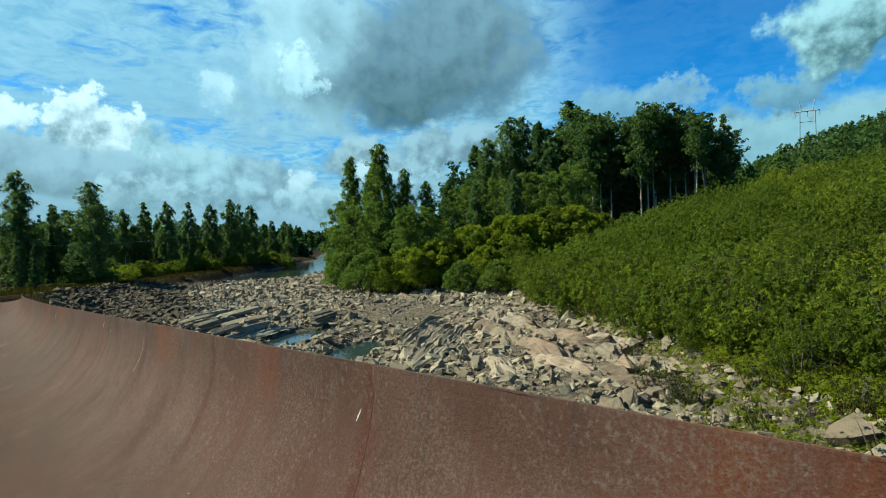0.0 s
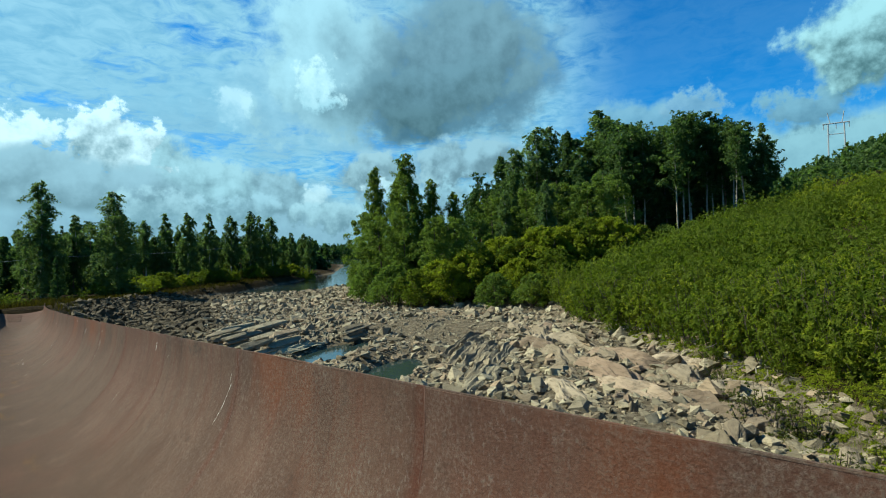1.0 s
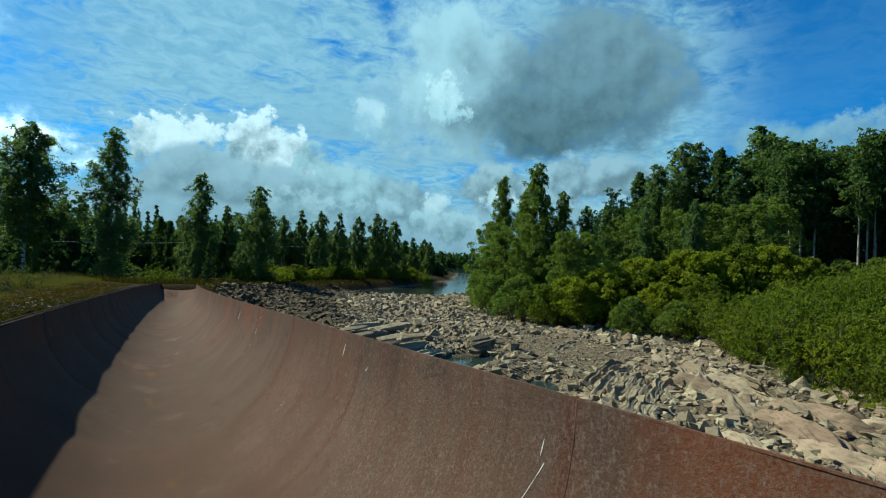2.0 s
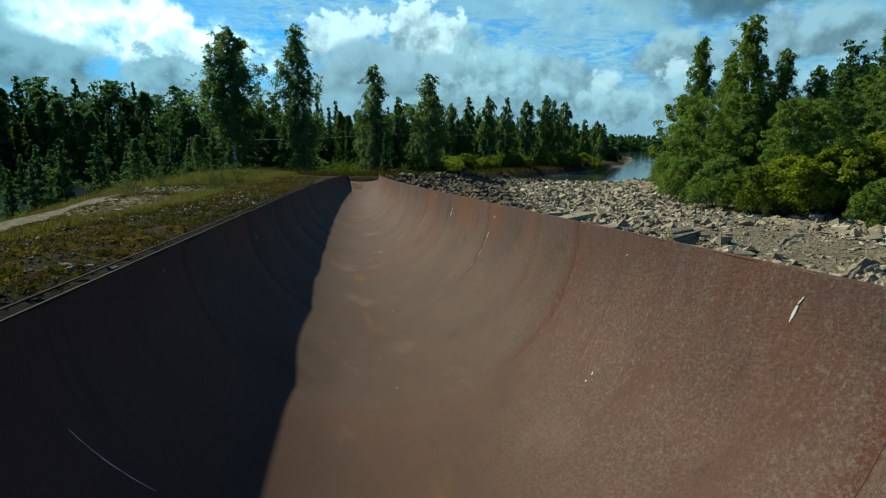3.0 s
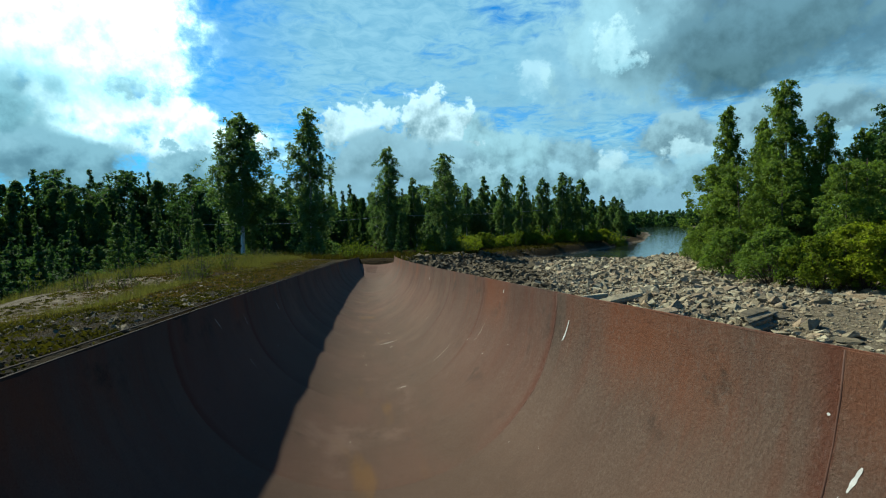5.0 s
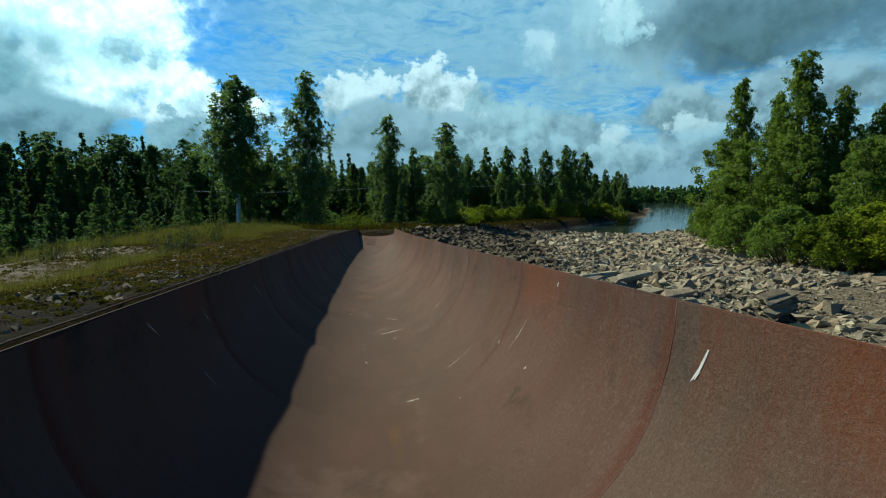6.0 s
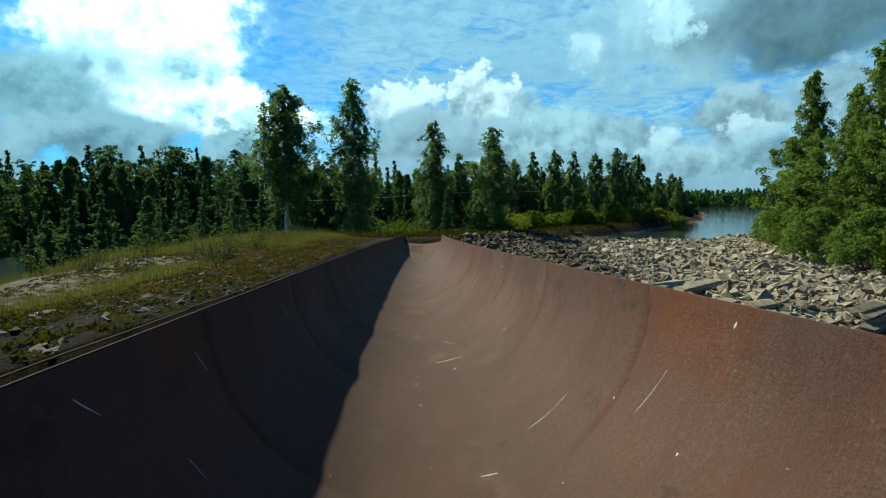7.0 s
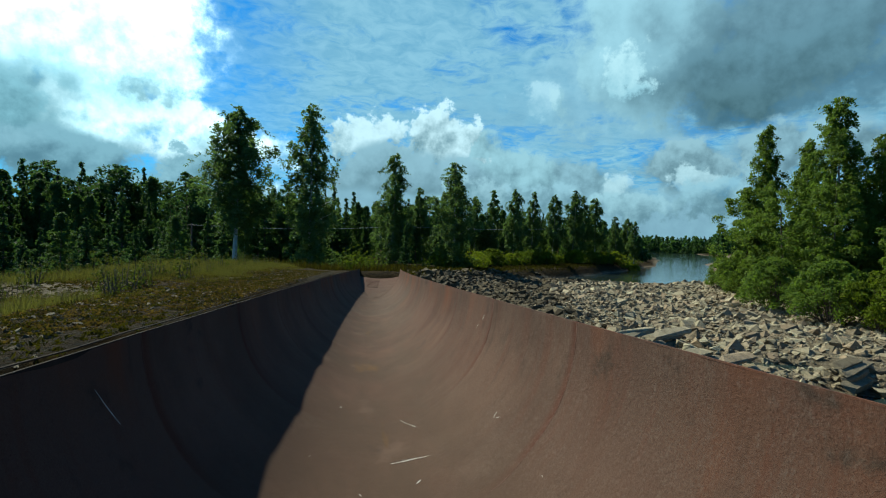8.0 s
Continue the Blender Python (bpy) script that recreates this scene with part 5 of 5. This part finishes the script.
def bare(p):
    """Leaves out the spots on the open rock behind the ridge."""
    return p[((p[:, 0] + 7.6 - 0.12 * (p[:, 1] - 24)) / 1.7) ** 2 + ((p[:, 1] - 24) / 6.5) ** 2 > 1]


rg = np.random.default_rng(55)
tufts("bank_grass", "short yellow-green grass over the stony bank", bare(on_bank(rg, 9000, -12, -3.4, 12, 66, 11.0, 0.15)), GRASS, rg, 9, 0.15, 0.004)
tufts("crest_grass", "dry seed grass along the crest of the bank", bare(on_bank(rg, 7500, -9.5, -4.0, 22, 64, 3.0, -0.2)), DRY, rg, 10, 0.28, 0.0045)
tufts("far_grass", "tall grass in front of the forest", on_bank(rg, 3000, -18, 6, 52, 88, 1.0, -0.5), MOSS, rg, 8, 0.6, 0.02)


def cushions(name, label, spots, mat, rng, per, size):
    """Low cushions of moss and creeping herbs."""
    z = land(spots[:, 0], spots[:, 1])[0]
    wide = np.repeat(rng.uniform(0.04, 0.15, len(spots)) * spots[:, 2], per)
    way = unit(rng.normal(size=(len(wide), 3)) * [1, 1, 0.8] + [0, 0, 0.7])
    way[:, 2] = np.abs(way[:, 2])
    c = np.repeat(np.column_stack([spots[:, :2], z - 0.01]), per, 0) + way * wide[:, None] * rng.uniform(0.3, 1.0, (len(wide), 1)) ** 0.4 * [1, 1, 0.45]
    v, f = leaves(c, size, rng, 1.8, out=way, bias=0.5)
    tagged(new(name, mesh_of(name, v.tolist(), f.tolist(), mat)), label, "moss", kind="stuff")


cushions("bank_moss", "dark olive moss cushions between the stones", on_bank(rg, 7000, -8, -1.62, 9, 46, 5.0, -0.6), MOSS, rg, 34, 0.018)
cushions("dry_moss", "dry brown moss and litter on the bank", on_bank(rg, 4200, -7, -1.62, 9, 46, 8.0, -0.3), LITTER, rg, 30, 0.018)
cushions("bank_herbs", "low yellow-green herbs on the bank", on_bank(rg, 700, -8, -2.4, 14, 50, 2.0, 0.2), GRASS, rg, 30, 0.022)
shore = on_bank(rg, 16000, 0, 70, 54, 130, 4.0, -0.8)
beyond = shore[:, 0] - np.interp(shore[:, 1], [p[0] for p in SHORE], [p[1] for p in SHORE])
tufts("shore_grass", "dark grass along the far shore", shore[(beyond > -7) & (beyond < 1.5)], MOSS, rg, 8, 0.5, 0.03)
edge = on_bank(rg, 22000, 10, 34, -8, 26, 2.0, -0.7)
inland = edge[:, 0] - np.interp(edge[:, 1], [p[0] for p in RIGHT], [p[1] for p in RIGHT])
tufts("foot_grass", "bright grass at the foot of the willow slope", edge[(inland > -0.2 - 3.0 * smooth(14, 4, edge[:, 1])) & (inland < 6.0)], LEAF_YELLOW, rg, 9, 0.17, 0.008)
low = on_bank(rg, 13000, 10, 34, -8, 20, 7.0, -0.6)
inland = low[:, 0] - np.interp(low[:, 1], [p[0] for p in RIGHT], [p[1] for p in RIGHT])
low = low[(inland > -2.6 * smooth(13, 3, low[:, 1])) & (inland < 4.5)]
low[:, 2] *= 2.2
cushions("slope_herbs", "bright low herbs at the foot of the willow slope", low, LEAF_YELLOW, rg, 40, 0.045)
pebbles = on_bank(rg, 8000, -6.5, -1.58, 8, 46, 9.0, -0.45)
tagged(new("bank_stones", mesh_of("bank_stones", *scatter(rg, pebbles[:, :2], np.clip(rg.lognormal(-4.2, 0.6, len(pebbles)) * (1 + 0.012 * pebbles[:, 1]), 0.006, 0.05), 0.1, 0.4), ROCK_DARK)), "loose grey stones and gravel on the bank", "stones", kind="stuff")
WEEDS = [bush(rg, 0.9, 0.45, 14, 30, 0.032, HERB, "weed_plant", 2.6), bush(rg, 0.9, 0.35, 11, 27, 0.030, HERB, "weed_plant", 3.5)]
for a, d, tall, k in ((-23.0, 13, 0.75, 0), (-21.5, 14, 0.6, 0), (-24.8, 12, 0.6, 0), (-30, 15, 0.6, 0), (-28.8, 17, 0.5, 1), (-17, 18, 0.55, 0), (-15.5, 19, 0.5, 0), (-25, 20, 0.8, 1), (-23.5, 21, 0.8, 1), (-20.5, 22, 0.6, 1), (-12, 24, 0.5, 1), (-33, 12, 0.5, 0), (-27, 19, 0.6, 1), (-10.5, 26, 0.5, 0), (-36, 14, 0.6, 0)):
    x, y = polar(a, d)
    put(WEEDS, x, y, tall, 0.9, "leafy green weed on the stony bank", "plant", "weeds on the bank", rng=rg, pick=k, wide=1.1)
for i in range(34):
    put(WEEDS, rg.uniform(-9.5, -4.6), rg.uniform(24, 54), rg.uniform(0.35, 0.8), 0.9, "olive weed among the grass of the bank", "plant", "weeds on the bank", rng=rg, pick=i % 2, wide=1.2)
for i in range(46):
    y = rg.uniform(-3, 12)
    x = np.interp(y, [p[0] for p in RIGHT], [p[1] for p in RIGHT]) + rg.uniform(-2.5, 2.5)
    put(WEEDS, x, y, rg.uniform(0.5, 1.1), 0.9, "bright weed at the foot of the slope", "plant", "weeds at the foot of the slope", rng=rg, wide=1.5)


def build_driftwood(x, y):
    """A tangle of bleached sticks."""
    root = tagged(new("driftwood_pile"), "tangle of bleached grey sticks below the willows", "driftwood")
    for i in range(8):
        a, reach = rg.normal(0.5, 0.45), rg.uniform(0.6, 1.6)
        c = Vector((rg.normal(0, 0.7), rg.normal(0, 0.4), 0.1 + 0.3 * rg.uniform()))
        d = Vector((math.cos(a) * reach, math.sin(a) * reach, rg.normal(0, 0.12) * reach))
        v, f = tube([c - d / 2, c + Vector(rg.normal(0, 0.07, 3)), c + d / 2], [0.026, 0.021, 0.008], 5)
        part("stick", mesh_of("stick", v, f, BARK_GREY), root)
    root.matrix_basis = pose(x, y, height(x, y))


build_driftwood(22.4, 9.2)
build_driftwood(25.0, 11.5)


def fallen_log(x, y, turn, reach):
    v, f = tube([(-reach / 2, 0, 0.16), (0, 0.05, 0.18), (reach / 2, -0.04, 0.14)], [0.15, 0.14, 0.10], 9)
    ob = tagged(new("fallen_log", mesh_of("fallen_log", v, f, BARK_GREY, True)), "pale bare log lying on the willow slope", "log", "fallen logs")
    ob.matrix_basis = pose(x, y, height(x, y), 0, 0, turn)


x, y = polar(53.6, 49, 0.0)
fallen_log(x, y, -30, 2.6)
fallen_log(x + 0.8, y - 0.7, -52, 1.9)

# ---- marks in the trough ----
def scratch(s0, a0, s1, a1, width, ragged=0.5):
    """A bare streak from one place of the shell to another."""
    top, low = [], []
    n = 9
    for i in range(n):
        t = i / (n - 1)
        s, a = s0 + (s1 - s0) * t, a0 + (a1 - a0) * t
        k = 0.5 * width * (0.25 + 0.75 * math.sin(math.pi * min(1, t * 0.9 + 0.08))) * (1 + ragged * noise.noise(Vector((s * 31, a * 3, width * 90))))
        r = RADIUS + dent(s, a) - 0.0035
        top.append(trough_point(s + k / 2, a, r))
        low.append(trough_point(s - k / 2, a, r))
    verts = top + low + [v + (v - trough_line(s0)[0]).normalized() * 0.002 for v in top + low]
    faces = [(i, i + 1, n + i + 1, n + i) for i in range(n - 1)] + [(2 * n + i, 3 * n + i, 3 * n + i + 1, 2 * n + i + 1) for i in range(n - 1)]
    part("scratch", mesh_of("scratch", verts, faces, WHITE), trough, "pale bare scratch in the rust")


for row in (
    (12.7, 76.2, 12.73, 72.5, 0.03), (12.75, 71.7, 12.84, 54.4, 0.008), (12.83, 81.4, 12.83, 81.0, 0.02), (12.62, 83.7, 12.62, 83.3, 0.018), (13.04, -77.7, 13.12, -72.2, 0.01), (14.88, 82.7, 14.93, 76.5, 0.032), (14.9, 80, 14.95, 76, 0.02), (17.5, 58.2, 17.5, 57.2, 0.02), (17.71, 18.6, 17.74, 13.5, 0.014), (20.4, -2.8, 20.36, -1.8, 0.02), (22.1, 14.2, 21.7, 20.8, 0.014), (16.21, -81.7, 16.33, -77.2, 0.014), (20.9, 18.3, 20.94, 8.0, 0.016), (20.45, 17.4, 20.41, 15.4, 0.02), (20.72, 51.5, 20.69, 48.6, 0.01), (20.57, 51.2, 20.66, 49.3, 0.01), (22.49, 81.1, 22.56, 78.6, 0.016), (22.7, 75.5, 22.76, 73.4, 0.016)):
    scratch(*row)
for row in (
    (19.19, -78.9, 19.32, -69.7, 0.008), (22.7, -13.8, 22.69, -12.4, 0.016), (19.48, 49.1, 19.45, 48.9, 0.02), (8.58, 84.4, 8.6, 81.4, 0.028), (8.56, 86, 8.58, 84.6, 0.016)):
    scratch(*row)
for row in (
    (9.63, 53.5, 9.62, 52.7, 0.016), (9.63, 50.9, 9.63, 50.3, 0.014), (8.75, -69.4, 8.88, -52.4, 0.007), (10.05, -83.2, 10.12, -81.5, 0.008), (12.58, 84.7, 12.61, 83.5, 0.014), (5.95, 78.3, 6.12, 63.6, 0.01), (5.97, 82, 5.98, 79, 0.012), (7.98, 81.5, 8.03, 79.8, 0.014), (1.25, 80.0, 1.28, 77.2, 0.022), (16.59, 86.8, 16.61, 85.3, 0.03), (17.1, 71, 17.2, 58, 0.0045), (18.1, 49.9, 18.1, 32.4, 0.005), (20.85, 23.2, 20.95, 12.8, 0.01), (19.38, -2.7, 19.33, -1.4, 0.018), (20.7, 55, 20.52, 54.9, 0.02), (16.69, 57.2, 16.69, 56.3, 0.02), (16.73, -60.8, 16.75, -55.6, 0.008), (17.25, -78.2, 17.35, -72.8, 0.007), (20.09, -3.9, 20.05, -3.2, 0.014)):
    scratch(*row)
rs = np.random.default_rng(8)
for i in range(30):
    s, a = rs.uniform(1, 28), rs.uniform(-70, 86)
    scratch(s, a, s + rs.normal(0, 0.02), a + rs.uniform(0.3, 0.9), rs.uniform(0.005, 0.010))

# ---- power line ----
def build_pylon(x, y, tall):
    root = tagged(new("power_pylon"), "grey steel portal pylon of a power line on the hill", "pylon")

    def bar(name, a, b, r, parent=root):
        v, f = tube([Vector(a), Vector(b)], [r, r], 6)
        return part(name, mesh_of(name, v, f, STEEL), parent)

    top = tall
    for sx in (-2.1, 2.1):
        leg = bar("leg", (sx * 1.15, 0, -4), (sx, 0, top), 0.22)
        bar("horn", (sx * 0.75, 0, top), (sx * 1.35 - 0.3 * sx, 0, top + 3.6), 0.14, leg)
    arm = bar("crossarm", (-3.6, 0, top), (3.6, 0, top), 0.22)
    bar("brace", (-2.3, 0, top * 0.78), (2.3, 0, top * 0.78), 0.14)
    for sx in (-3.4, 0.0, 3.4):
        bar("insulator", (sx, 0, top), (sx, 0, top - 1.8), 0.12, arm)
    root.matrix_basis = pose(x, y, height(x, y), 0, 0, -70)


px, py = polar(77.0, 215, 0.0)
build_pylon(px, py, 0.5 + 215 * math.tan(radians(9.4)) - height(px, py))


def cable(a, b, sag, radius):
    pts = [Vector(a).lerp(Vector(b), t) - Vector((0, 0, sag * 4 * t * (1 - t))) for t in np.linspace(0, 1, 17)]
    v, f = tube(pts, [radius] * 17, 5)
    tagged(new("power_cable", mesh_of("power_cable", v, f, STEEL)), "thin pale power cable strung across the trees", "cable", "power cables")


def utility_pole(x, y, top):
    root = tagged(new("utility_pole"), "grey wooden pole among the trees", "utility pole", "utility poles")
    z = height(x, y)
    v, f = tube([(0, 0, -0.5), (0, 0, top - z)], [0.13, 0.09], 8)
    part("pole", mesh_of("pole", v, f, BARK_DARK, True), root)
    v, f = tube([(-0.5, 0, top - z - 0.25), (0.5, 0, top - z - 0.25)], [0.05, 0.05], 5)
    part("crossarm", mesh_of("crossarm", v, f, BARK_DARK), root)
    root.matrix_basis = pose(x, y, z)


ends = [polar(-16.5, 72), polar(4.4, 85), polar(23.2, 114)]
tops = [0.9, 2.0, 3.4]
for (x, y), t in zip(ends, tops):
    utility_pole(x, y, t)
for i in range(2):
    cable((*ends[i], tops[i] - 0.2), (*ends[i + 1], tops[i + 1] - 0.2), 0.5, 0.022)
